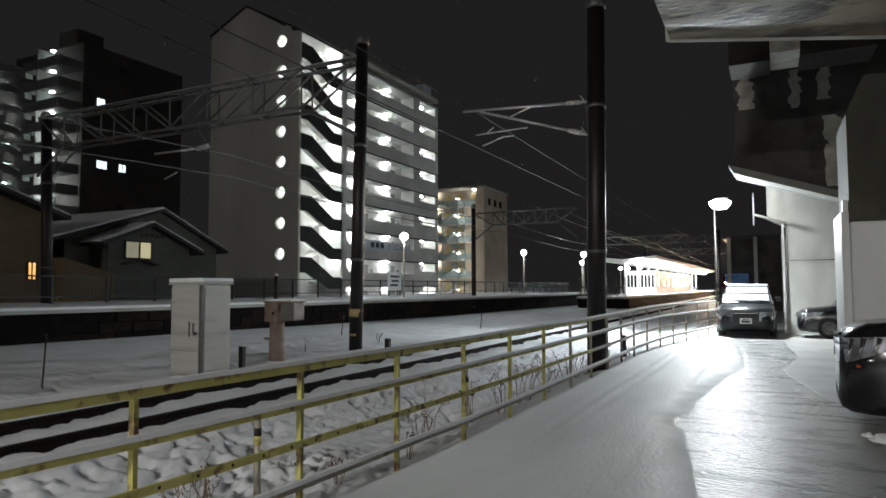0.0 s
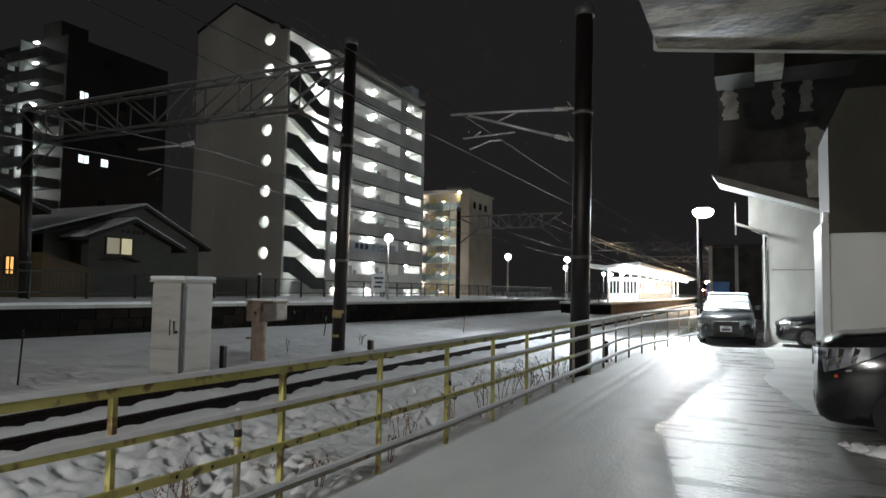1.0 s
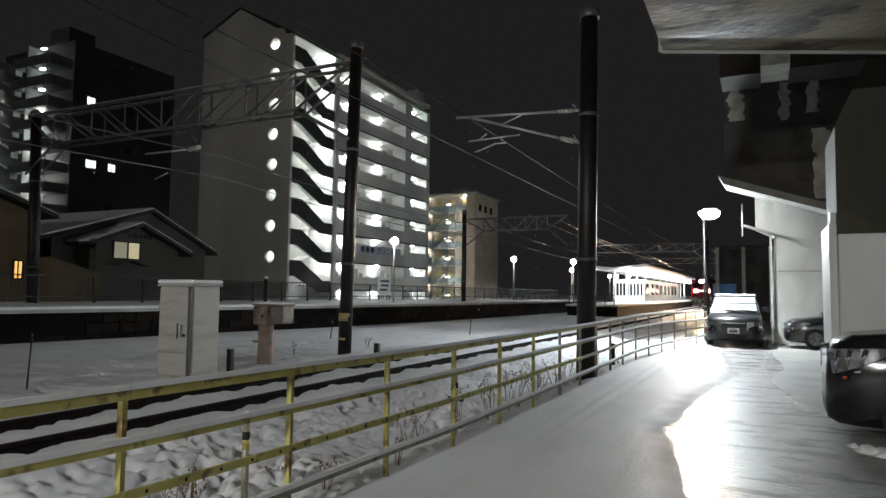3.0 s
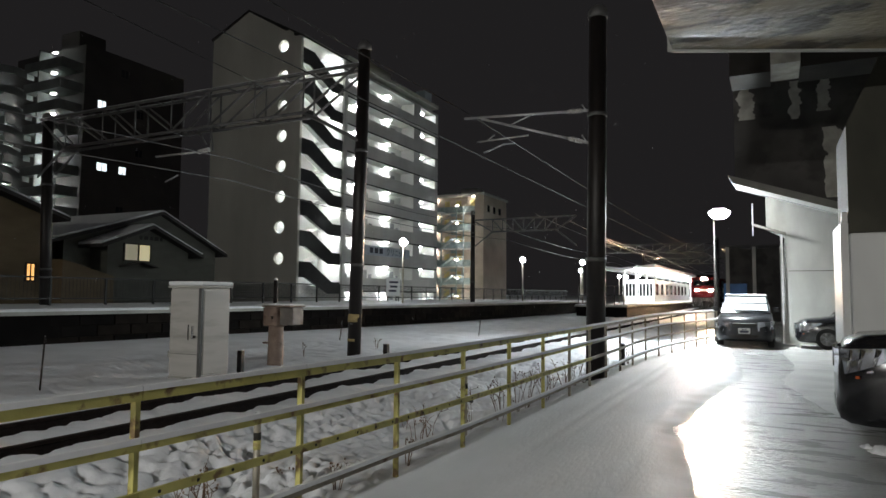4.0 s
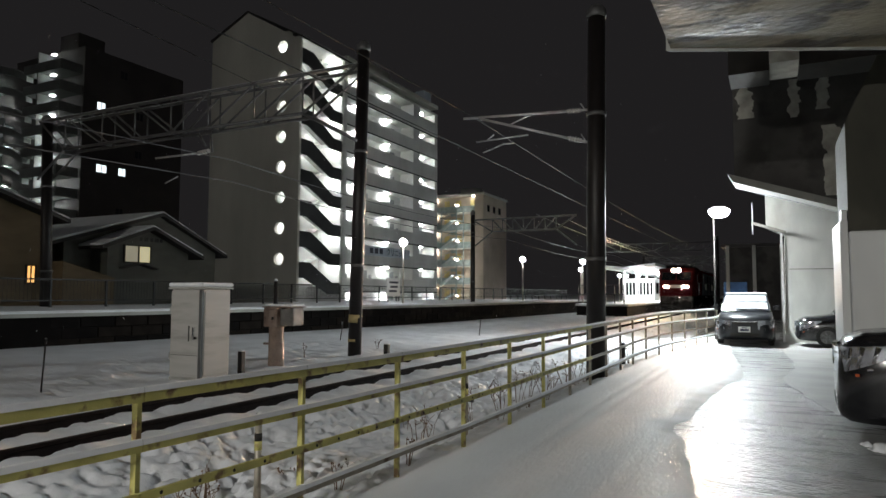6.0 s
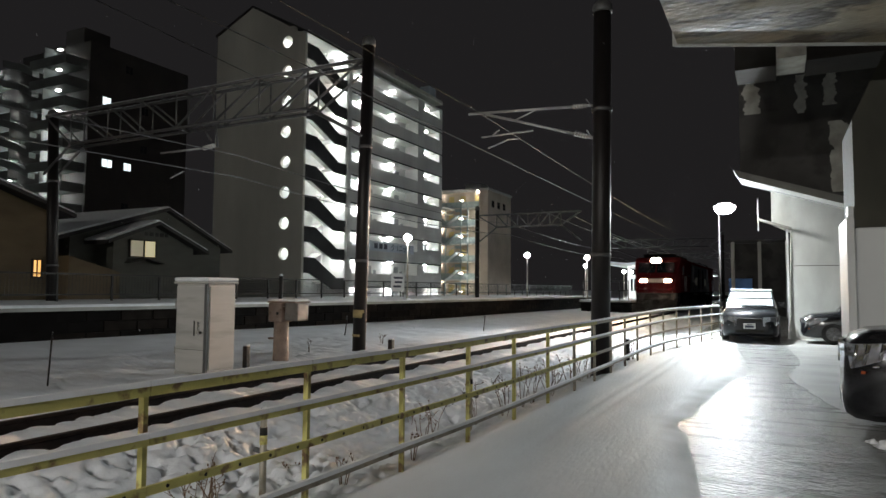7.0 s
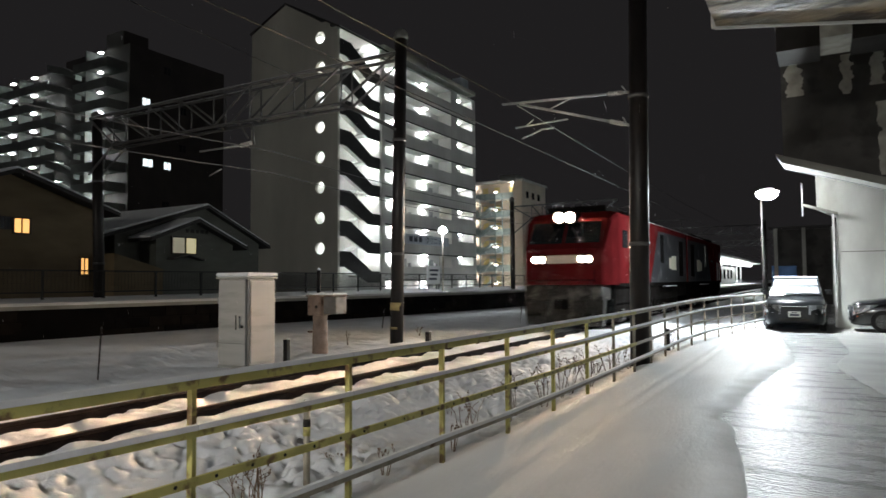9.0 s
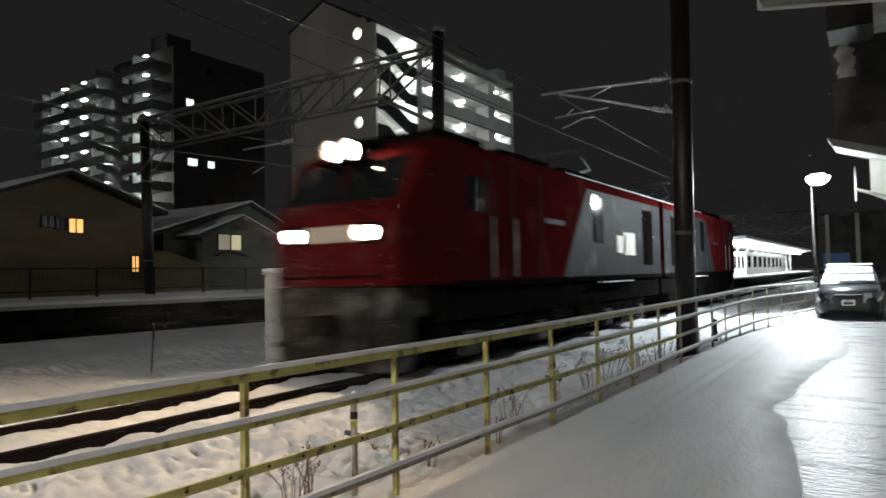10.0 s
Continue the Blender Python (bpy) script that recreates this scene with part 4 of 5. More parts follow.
# ---- trackside equipment ----
def build_cabinet():
    c = thing("signal_cabinet", "pale grey steel trackside cabinet with snow on its lid", "cabinet", at=(-8.965, 8.39, 0.0))
    part("plinth", B(-0.38, 0.38, -0.32, 0.32, -0.2, 0.12), CONC, c)
    part("body", R(-0.37, 0.37, -0.31, 0.31, 0.12, 1.62, r=0.015), CAB_GREY, c)
    door = part("door", R(-0.35, 0.315, -0.335, -0.311, 0.17, 1.58, r=0.008), CAB_GREY, c)
    part("door", R(0.371, 0.392, -0.28, 0.29, 0.17, 1.58, r=0.008), CAB_GREY, c)
    part("handle", R(0.20, 0.235, -0.375, -0.336, 0.76, 0.98, r=0.008), CHROME, door, "steel door handle")
    part("lock_plate", R(0.08, 0.105, -0.345, -0.336, 0.74, 1.0, r=0.004), HOLE, door)
    part("keyhole", rod(bmesh.new(), (0.255, -0.34, 0.80), (0.255, -0.355, 0.80), 0.022, seg=10), HOLE, door)
    part("edge_strip", R(0.322, 0.386, -0.349, -0.300, 0.12, 1.615, r=0.006), TRUSS, c, "dark steel corner strip")
    for z in (0.42, 1.2):
        part("hinge", rod(bmesh.new(), (-0.362, -0.335, z), (-0.362, -0.335, z + 0.12), 0.012, seg=8), CAB_GREY, c)
    part("seam", B(-0.36, 0.31, -0.3375, -0.3352, 0.50, 0.508), TRUSS, c)
    part("lid", R(-0.41, 0.41, -0.36, 0.36, 1.622, 1.66, r=0.015), CAB_GREY, c)
    part("snow_cap", R(-0.41, 0.41, -0.36, 0.36, 1.662, 1.735, r=0.03), SNOW_CAP, c)
    return c


build_cabinet()


def build_sbox():
    b = thing("junction_box", "faded brown junction box on a round steel stand", "junction box", at=(-9.13, 10.55, 0.0))
    part("stand", rod(bmesh.new(), (0, 0, -0.2), (0, 0, 0.87), 0.165, 0.15, seg=18), RUST_BOX, b)
    part("bracket", B(-0.32, -0.14, -0.03, 0.03, 0.50, 0.54), RUST_BOX, b)
    front = part("box", R(-0.18, 0.16, -0.2, 0.18, 0.872, 1.26, r=0.025), RUST_BOX, b)
    part("door", R(-0.15, 0.13, -0.215, -0.201, 0.92, 1.22, r=0.005), RUST_BOX, front)
    part("latch", R(0.06, 0.11, -0.235, -0.216, 1.02, 1.08, r=0.006), HOLE, front)
    part("box", R(0.162, 0.50, -0.10, 0.25, 0.90, 1.26, r=0.025), SIDE_BOX_GREY, b, "grey side box")
    part("lid", R(-0.20, 0.53, -0.22, 0.27, 1.262, 1.29, r=0.01), RUST_BOX, b)
    part("snow_cap", R(-0.19, 0.52, -0.21, 0.26, 1.292, 1.335, r=0.02), SNOW_CAP, b)
    return b


build_sbox()
mp = thing("marker_post", "thin dark marker post with snow on its tip", "post", at=(-9.56, 11.0, 0.0))
part("shaft", rod(bmesh.new(), (0, 0, -0.1), (0, 0, 1.82), 0.045, seg=8), POLE_DARK, mp)
part("snow_cap", rod(bmesh.new(), (0, 0, 1.821), (0, 0, 1.87), 0.05, 0.02, seg=8), SNOW_CAP, mp)


def stub(x, y, h, r=0.07, name="concrete_stub", label="short dark post stub in the snow"):
    s = thing(name, label, "post", at=(x, y, 0))
    part("shaft", R(-r, r, -r, r, -0.15, h, r=0.012), POLE_DARK, s)
    part("snow_cap", R(-r, r, -r, r, h + 0.001, h + 0.025, r=0.01), SNOW_CAP, s)


stub(-8.92, 9.35, 0.47, 0.05)
stub(-8.6, 14.0, 0.3, 0.06)
stub(-3.25, 13.2, 0.55, 0.05)
stub(-3.1, 15.3, 0.45, 0.05)


def cable_stake(x, y, top, m=GALV):
    s = thing("cable_stake", "grey steel stake with a black and yellow marking", "stake", at=(x, y, 0))
    part("tube", rod(bmesh.new(), (0, 0, -0.4), (0, 0, top), 0.027, seg=10), GALV, s)
    part("cap", rod(bmesh.new(), (0, 0, top), (0, 0, top + 0.02), 0.029, 0.015, seg=10), SNOW_CAP, s)
    part("marking", rod(bmesh.new(), (0, 0, top - 0.27), (0, 0, top - 0.2), 0.030, seg=10), YELLOW, s, "yellow marking")
    part("marking", rod(bmesh.new(), (0, 0, top - 0.2), (0, 0, top - 0.14), 0.030, seg=10), HOLE, s, "black marking")
    part("clamp", rod(bmesh.new(), (-0.09, 0, top - 0.32), (0.09, 0.02, top - 0.34), 0.022, seg=8), TRUSS, s)


cable_stake(-3.62, 4.0, 0.62)
cable_stake(-3.25, 7.05, 0.66)


def thin_rod(x, y, h, lean):
    s = thing("snow_pole", "thin leaning marker rod stuck in the snow", "rod", at=(x, y, 0))
    part("rod", rod(bmesh.new(), (0, 0, -0.1), (lean, 0, h), 0.014, seg=6), POLE_DARK, s)
    part("tip", rod(bmesh.new(), (lean, 0, h), (lean - 0.08, 0.05, h - 0.09), 0.012, seg=6), TUBE, s)


thin_rod(-9.97, 6.25, 0.86, 0.08)
thin_rod(-11.62, 16.2, 0.72, 0.14)
thin_rod(-9.6, 22.0, 0.6, 0.08)


# dry weeds along the railing
def weed(x, y, h, seed):
    rnd = random.Random(seed)
    bm = bmesh.new()
    for _ in range(rnd.randint(3, 6)):
        a = rnd.uniform(0, 6.28)
        tip = Vector((math.cos(a) * h * rnd.uniform(0.1, 0.45), math.sin(a) * h * rnd.uniform(0.1, 0.45), h * rnd.uniform(0.6, 1.0)))
        mid = tip * 0.5 + Vector((rnd.uniform(-0.03, 0.03), rnd.uniform(-0.03, 0.03), 0.03))
        rod(bm, (0, 0, -0.1), mid, 0.005, 0.004, seg=4)
        rod(bm, mid, tip, 0.004, 0.002, seg=4)
        for _ in range(3):
            s = rnd.uniform(0.4, 0.95)
            p = mid.lerp(tip, s)
            d = Vector((rnd.uniform(-1, 1), rnd.uniform(-1, 1), rnd.uniform(0.2, 1))).normalized() * h * 0.16
            rod(bm, p, p + d, 0.003, 0.0015, seg=4)
            if rnd.random() < 0.5:
                lathe(bm, [(0.002, 0), (0.009, 0.008), (0.002, 0.02)], p + d, seg=5)
    ob = part("dry_weed", bm, WEED)
    ob.location = (x, y, lerp_table(x, GROUND))
    tagged(ob, "dry brown weed stalks poking through the snow", "weed", "weeds along the railing")


rw = random.Random(5)
for x, y, h in [(-3.72, 3.5, 0.62), (-3.66, 3.56, 0.55), (-3.78, 3.45, 0.5), (-3.7, 3.6, 0.45), (-3.55, 6.75, 0.62), (-3.45, 6.3, 0.4), (-3.4, 7.6, 0.6), (-3.3, 8.3, 0.65), (-3.3, 8.9, 0.7), (-3.35, 9.5, 0.6), (-3.3, 10.2, 0.62), (-3.4, 10.9, 0.5), (-3.2, 11.7, 0.5), (-3.2, 5.6, 0.3),
                (-3.1, 13.0, 0.5), (-3.15, 14.1, 0.5), (-3.1, 16.0, 0.5), (-9.8, 12.3, 0.35), (-9.5, 15.0, 0.3), (-3.3, 4.6, 0.28), (-4.1, 4.9, 0.2), (-4.3, 7.5, 0.2), (-3.2, 9.9, 0.5), (-3.15, 12.1, 0.45), (-3.2, 8.0, 0.5), (-3.25, 11.2, 0.55)]:
    weed(x, y, h, rw.random())


# ---- viaduct ----
via = thing("viaduct", "stained concrete viaduct with heavy piers over the parking bays", "viaduct", kind="structure")
slab = bmesh.new()
prism(slab, [(-1.2, -9), (-1.2, 9.45), (10, 14.57), (10, -9)], "z", 5.0, 5.9)
part("deck_slab", slab, CONC_SOFFIT, via, "damp stained slab soffit")
part("drip_edge", prism(bmesh.new(), [(-1.26, 9.42), (-1.21, 9.50), (10, 14.65), (10, 14.58)], "z", 4.97, 5.3), CONC, via)
part("cross_beam", B(-0.8, 0.06, 16.4, 17.6, 6.68, 7.5), CONC_BLACK, via)
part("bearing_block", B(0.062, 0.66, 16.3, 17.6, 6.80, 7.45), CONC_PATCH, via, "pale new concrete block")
part("cross_beam", B(0.662, 10, 16.4, 17.6, 6.70, 7.5), CONC_BLACK, via)
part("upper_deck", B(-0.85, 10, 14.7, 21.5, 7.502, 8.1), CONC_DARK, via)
part("back_wall", prism(bmesh.new(), [(-0.88, 4.62), (1.8, 3.72), (10, 3.72), (10, 7.5), (-0.88, 7.5)], "y", 20.0, 20.5), CONC_DARK, via, "dark back wall")


def crust(x0, x1, z0, z1, y, seed):
    """A ragged patch of bare concrete on the dark wall."""
    bm = bmesh.new()
    n = 44
    l, r = [], []
    for i in range(n + 1):
        z = z0 + (z1 - z0) * i / n
        w = (x1 - x0)
        l.append((x0 + w * (0.12 + 0.30 * noise.noise((seed, z * 4, 1)) + 0.12 * noise.noise((seed, z * 13, 1))), z))
        r.append((x1 - w * (0.15 + 0.6 * abs(noise.noise((seed + 7, z * 3.2, 2))) + 0.14 * noise.noise((seed, z * 15, 4))), z))
    for i in range(n):
        if r[i][0] - l[i][0] < 0.03:
            continue
        box(bm, min(l[i][0], l[i + 1][0]), max(r[i][0], r[i + 1][0]), y - 0.02 - 0.003 * (i % 2), y - 0.001, l[i][1], l[i + 1][1])
    part("bare_patch", bm, CONC_PATCH, via, "ragged pale patch")


crust(-0.82, -0.25, 6.5, 7.48, 20.0, 1)
crust(0.5, 0.85, 6.4, 7.45, 20.0, 3)
crust(1.15, 1.55, 6.55, 7.4, 20.0, 4)
crust(1.25, 1.85, 4.2, 6.1, 20.0, 5)
part("haunch", prism(bmesh.new(), [(-1.02, 4.84), (1.86, 3.86), (10, 3.86), (10, 3.68), (1.80, 3.68), (-0.88, 4.60)], "y", 19.2, 19.998), CONC_DULL, via, "sloping lit ledge")
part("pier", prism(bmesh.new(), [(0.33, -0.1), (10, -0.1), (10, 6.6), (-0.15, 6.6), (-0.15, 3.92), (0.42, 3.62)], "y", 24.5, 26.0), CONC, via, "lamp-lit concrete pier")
# Bright strip added to draw the lamplit edge of the pier.
part("pier_edge", B(0.27, 0.335, 24.44, 24.498, 0.0, 3.62), TUBE, via, "pale strip standing in for the lit pier edge")
part("conduit", rod(bmesh.new(), (-0.55, 24.4, 3.6), (-0.55, 24.4, 4.7), 0.02, seg=8), TUBE, via)
part("ledge", prism(bmesh.new(), [(-0.58, 4.02), (0.44, 3.66), (0.44, 3.58), (-0.58, 3.94)], "y", 24.2, 24.49), CONC_DULL, via)
part("formwork_joint", B(0.5, 9, 24.492, 24.499, 2.4, 2.42), CONC_DARK, via)
part("column", prism(bmesh.new(), [(1.13, 2.62), (1.13, 4.42), (1.62, 5.5), (10, 5.5), (10, 2.62)], "y", 12.6, 14.4), CONC_OLIVE, via, "dark olive column head")
cp = thing("column_panel", "white painted steel casing round the viaduct column", "casing")
part("casing", R(1.12, 3.8, 12.4, 14.2, -0.05, 2.60, r=0.03), WHITE_PANEL, cp)
part("corner_guard", R(1.0, 1.118, 12.55, 14.0, 0.0, 2.78, r=0.015), WHITE_PANEL, cp, "bright lit corner guard")
part("post", B(1.04, 1.12, 12.7, 12.85, 2.79, 2.98), WHITE_PANEL, cp)


# street lamp by the road, and two unseen lamps added behind the viewpoint
def street_lamp(x, y, h, arm, label, lit):
    l = thing("street_lamp", label, "street lamp", at=(x, y, 0))
    part("post", rod(bmesh.new(), (0, 0, -0.1), (0, 0, h + 0.1), 0.042, 0.028, seg=12), POLE_DARK, l)
    part("arm", rod(bmesh.new(), (0, 0, h + 0.08), (arm[0], arm[1], h + 0.16), 0.028, seg=8), TUBE, l)
    hd = part("lamp_head", R(arm[0] - 0.22, arm[0] + 0.22, arm[1] - 0.16, arm[1] + 0.16, h + 0.12, h + 0.22, r=0.03), TUBE, l)
    bm = bmesh.new()
    # Lens drawn oversized to stand in for the lamp's glare.
    lathe(bm, [(0.06, -0.25), (0.20, -0.22), (0.31, -0.11), (0.33, 0.0)], (arm[0], arm[1], h + 0.118), seg=16)
    part("lamp_lens", bm, lit, hd, "glowing white lens")
    return l


street_lamp(-1.75, 24.1, 4.26, (0.22, -0.55), "slim street lamp with a glaring white head", STREET_GLOW)
street_lamp(-2.4, -9.4, 4.7, (0, 0.4), "unseen lamp assumed behind the viewpoint", PLAT_GLOW)
# Mast made up to carry the fill lamp.
street_lamp(-16.0, -48.4, 17.0, (0, 0.4), "unseen mast added for the far fill light", PLAT_GLOW)


# ---- cars ----
def loft(sections, smooth=True):
    bm = bmesh.new()
    rings = [[bm.verts.new(p) for p in s] for s in sections]
    n = len(rings[0])
    for a, b in zip(rings, rings[1:]):
        for i in range(n):
            j = (i + 1) % n
            f = bm.faces.new((a[i], a[j], b[j], b[i]))
            f.smooth = smooth
    bm.faces.new(rings[0])
    bm.faces.new(list(reversed(rings[-1])))
    return bm


def car(label, paint, m, length=4.2, width=1.7, hood=1.0, roof=1.55, screen=None, snow=False, plate=True):
    """The nose is at x = 0 and points to -x; z = 0 is the ground."""
    c = thing("parked_car", label, "car", "parked cars")
    c.matrix_basis = m
    w, L = width / 2, length

    def sec(x, lo, hi, k, top=0.86):
        return [(x, -w * k * 0.94, lo), (x, -w * k, lo + 0.10), (x, -w * k * 1.0, lo + (hi - lo) * 0.62), (x, -w * k * 0.955, hi - 0.07), (x, -w * k * top, hi),
                (x, w * k * top, hi), (x, w * k * 0.955, hi - 0.07), (x, w * k, lo + (hi - lo) * 0.62), (x, w * k, lo + 0.10), (x, w * k * 0.94, lo)]
    part("body", loft([sec(0.0, 0.30, 0.64, 0.62, 0.8), sec(0.03, 0.24, hood - 0.28, 0.78), sec(0.12, 0.20, hood - 0.13, 0.90), sec(0.30, 0.19, hood - 0.05, 0.97), sec(0.62, 0.19, hood - 0.02, 1.0), sec(1.15, 0.19, hood + 0.06, 1.0),
                       sec(L * 0.62, 0.19, hood + 0.08, 1.0), sec(L - 0.25, 0.22, hood + 0.08, 0.98), sec(L - 0.04, 0.3, hood - 0.02, 0.9), sec(L, 0.4, hood - 0.15, 0.85)]), paint, c)
    base = hood + 0.07

    def cab(x, hi, k, kt):
        return [(x, -w * k, base - 0.04), (x, -w * (k + kt) / 2, base + (hi - base) * 0.55), (x, -w * kt, hi), (x, w * kt, hi), (x, w * (k + kt) / 2, base + (hi - base) * 0.55), (x, w * k, base - 0.04)]
    part("cabin_glass", loft([cab(1.0, base + 0.0, 0.90, 0.86), cab(1.38, base + (roof - base) * 0.55, 0.94, 0.84), cab(1.75, roof - 0.05, 0.95, 0.78), cab(L - 0.75, roof - 0.05, 0.95, 0.76), cab(L - 0.25, base + 0.05, 0.92, 0.85)], False), WIN_DARK, c, "dark window glass")
    part("roof", R(1.7, L - 0.7, -w * 0.79, w * 0.79, roof - 0.055, roof, r=0.025), paint, c)
    if snow:
        part("roof_snow", R(1.75, L - 0.8, -w * 0.76, w * 0.76, roof + 0.001, roof + 0.05, r=0.024), SNOW_CAP, c)
        ws = bmesh.new()
        q = [(1.08, -w * 0.82, base + 0.03), (1.08, w * 0.82, base + 0.03), (1.70, w * 0.74, roof - 0.07), (1.70, -w * 0.74, roof - 0.07)]
        a = [ws.verts.new((x - 0.03, y, z + 0.03)) for x, y, z in q]
        b = [ws.verts.new((x, y, z)) for x, y, z in q]
        ws.faces.new(a)
        ws.faces.new(list(reversed(b)))
        for i in range(4):
            j = (i + 1) % 4
            ws.faces.new((a[i], a[j], b[j], b[i]))
        part("windscreen_frost", ws, FROST, c, "frosted snowy windscreen")
    for sy in (-1, 1):
        hl = bmesh.new()
        stations = [(-0.012, 0.46), (0.03, 0.70), (0.10, 0.885), (0.20, 0.945), (0.34, 0.99), (0.50, 1.008), (0.68, 1.014)]
        rows_ = []
        for n_, (x, k) in enumerate(stations):
            s_ = n_ / (len(stations) - 1)
            lo, hi = hood - 0.47 + 0.30 * s_ ** 2.2, hood - 0.20 + 0.06 * s_
            rows_.append([hl.verts.new((x + dx, sy * (w * k * 1.012 - dy), z)) for dx, dy, z in ((0, 0, lo), (0, 0, hi), (0.05, 0.05, hi), (0.05, 0.05, lo))])
        for a, b in zip(rows_, rows_[1:]):
            for i in range(4):
                hl.faces.new((a[i], a[(i + 1) % 4], b[(i + 1) % 4], b[i]))
        hl.faces.new(rows_[0])
        hl.faces.new(list(reversed(rows_[-1])))
        lamp = part("headlight", hl, LENS, c, "clear faceted headlight")
        for n_ in (1, 2, 3, 4):
            x, k = stations[n_]
            s_ = n_ / 6
            lo, hi = hood - 0.46 + 0.30 * s_ ** 2.2, hood - 0.21 + 0.06 * s_
            part("reflector", rod(bmesh.new(), (x, sy * w * k * 1.013, lo), (x + 0.05, sy * w * k * 1.018, hi), 0.016, 0.028, seg=8), CHROME, lamp)
        part("headlight_rim", rod(bmesh.new(), (0.02, sy * w * 0.70 * 1.02, hood - 0.475), (0.34, sy * w * 1.003, hood - 0.40), 0.012, seg=6), CHROME, lamp)
        part("marker_lamp", R(0.17, 0.21, sy * w * 0.965 - 0.012, sy * w * 0.965 + 0.012, hood - 0.49, hood - 0.46, r=0.004), AMBER, lamp, "amber side marker")
        part("fog_lamp", rod(bmesh.new(), (0.02, sy * w * 0.62, 0.42), (0.10, sy * w * 0.62, 0.42), 0.06, seg=12), LENS, c)
        part("bumper_trim", R(0.03, 0.07, min(sy * w * 0.5, sy * w * 0.78), max(sy * w * 0.5, sy * w * 0.78), 0.49, 0.52, r=0.008), CHROME, c)
        mir = part("door_mirror", R(1.25, 1.37, sy * (w + 0.09) - 0.09, sy * (w + 0.09) + 0.09, hood + 0.08, hood + 0.24, r=0.03), paint, c)
    part("grille", R(0.01, 0.06, -w * 0.42, w * 0.42, hood - 0.36, hood - 0.22, r=0.015), HOLE, c)
    part("grille_bar", R(0.0, 0.04, -w * 0.42, w * 0.42, hood - 0.25, hood - 0.225, r=0.008), CHROME, c)
    part("air_intake", R(-0.005, 0.05, -w * 0.5, w * 0.5, 0.3, 0.4, r=0.015), HOLE, c)
    if plate:
        pl = part("number_plate", R(-0.025, -0.005, -0.165, 0.165, 0.43, 0.595, r=0.006), PLATE, c)
        part("lettering_bar", B(-0.028, -0.0255, -0.12, 0.12, 0.46, 0.53), INK, pl)
        part("lettering_bar", B(-0.028, -0.0255, -0.07, 0.07, 0.55, 0.575), INK, pl)
    part("wiper", rod(bmesh.new(), (1.02, -w * 0.1, base + 0.05), (1.12, w * 0.75, base + 0.10), 0.012, seg=6), HOLE, c)
    part("wiper", rod(bmesh.new(), (1.02, -w * 0.75, base + 0.05), (1.10, w * 0.02, base + 0.09), 0.012, seg=6), HOLE, c)
    for x in (0.82, L - 0.78):
        for sy in (-1, 1):
            y0, y1 = sy * (w - 0.17), sy * (w + 0.008)
            wh = part("wheel", rod(bmesh.new(), (x, y0, 0.31), (x, y1, 0.31), 0.31, seg=28), TYRE, c)
            rm = bmesh.new()
            rod(rm, (x, y1, 0.31), (x, y1 + sy * 0.006, 0.31), 0.20, 0.19, seg=24)
            part("rim", rm, TRUSS, wh)
            for k in range(7):
                a = 2 * math.pi * k / 7
                part("spoke", rod(bmesh.new(), (x, y1 + sy * 0.014, 0.31), (x + 0.18 * math.cos(a), y1 + sy * 0.014, 0.31 + 0.18 * math.sin(a)), 0.026, seg=6), RIM_DARK, wh)
            part("hub", rod(bmesh.new(), (x, y1, 0.31), (x, y1 + sy * 0.03, 0.31), 0.045, seg=12), RIM, wh)
    return c


car("dark grey hatchback with frosted windscreen parked by the railing", CAR_GREY, pose(-0.80, 21.9, 0, 0, 0, 90), 3.9, 1.6, 0.98, 1.58, snow=True)
car("black sedan parked nose-out beside the concrete pier", CAR_BLACK, pose(0.60, 23.3, 0), 4.3, 1.62, 0.93, 1.45)
car("black minivan with clear headlights parked under the viaduct", CAR_BLACK, pose(0.62, 9.20, 0, 0, 0, -3), 4.4, 1.75, 1.18, 1.85, plate=False)

# clumps of snow that fell from the car
rs = random.Random(9)
for x, y, s in ((0.92, 8.0, 0.10), (1.1, 7.9, 0.14), (1.25, 8.05, 0.12), (0.82, 8.2, 0.06)):
    bm = bmesh.new()
    bmesh.ops.create_icosphere(bm, subdivisions=3, radius=s)
    for v in bm.verts:
        v.co += v.co.normalized() * noise.noise(v.co * 14 + Vector((x * 9, 0, 0))) * s * 0.6
        v.co.z = max(v.co.z * 0.6, -0.01)
    for f in bm.faces:
        f.smooth = True
    ob = part("snow_clump", bm, SNOW_CAP)
    ob.location = (x, y, 0.01)
    tagged(ob, "small clump of fallen snow on the wet road", "snow", "snow clumps by the car")


# ---- distant overhead line ----
for y, x0, x1, zt in ((34.0, -15.2, -9.2, 5.75), (62.0, -15.2, -4.2, 6.2), (90.0, -15.2, -4.2, 6.4)):
    pole("overhead_line_pole", "dark distant overhead line pole", (x0, y, 0.0), (x0, y, zt + 0.3), 0.13, None)
    if y > 40:
        pole("overhead_line_pole", "dark distant overhead line pole", (x1, y, 0.0), (x1, y, zt + 0.3), 0.13, None)
    build_gantry(y, x0, x1, (zt, zt), zt - 0.7, [x0 + 1.2 + (x1 - x0 - 2.3) * k / 6 for k in range(7)], near=False)
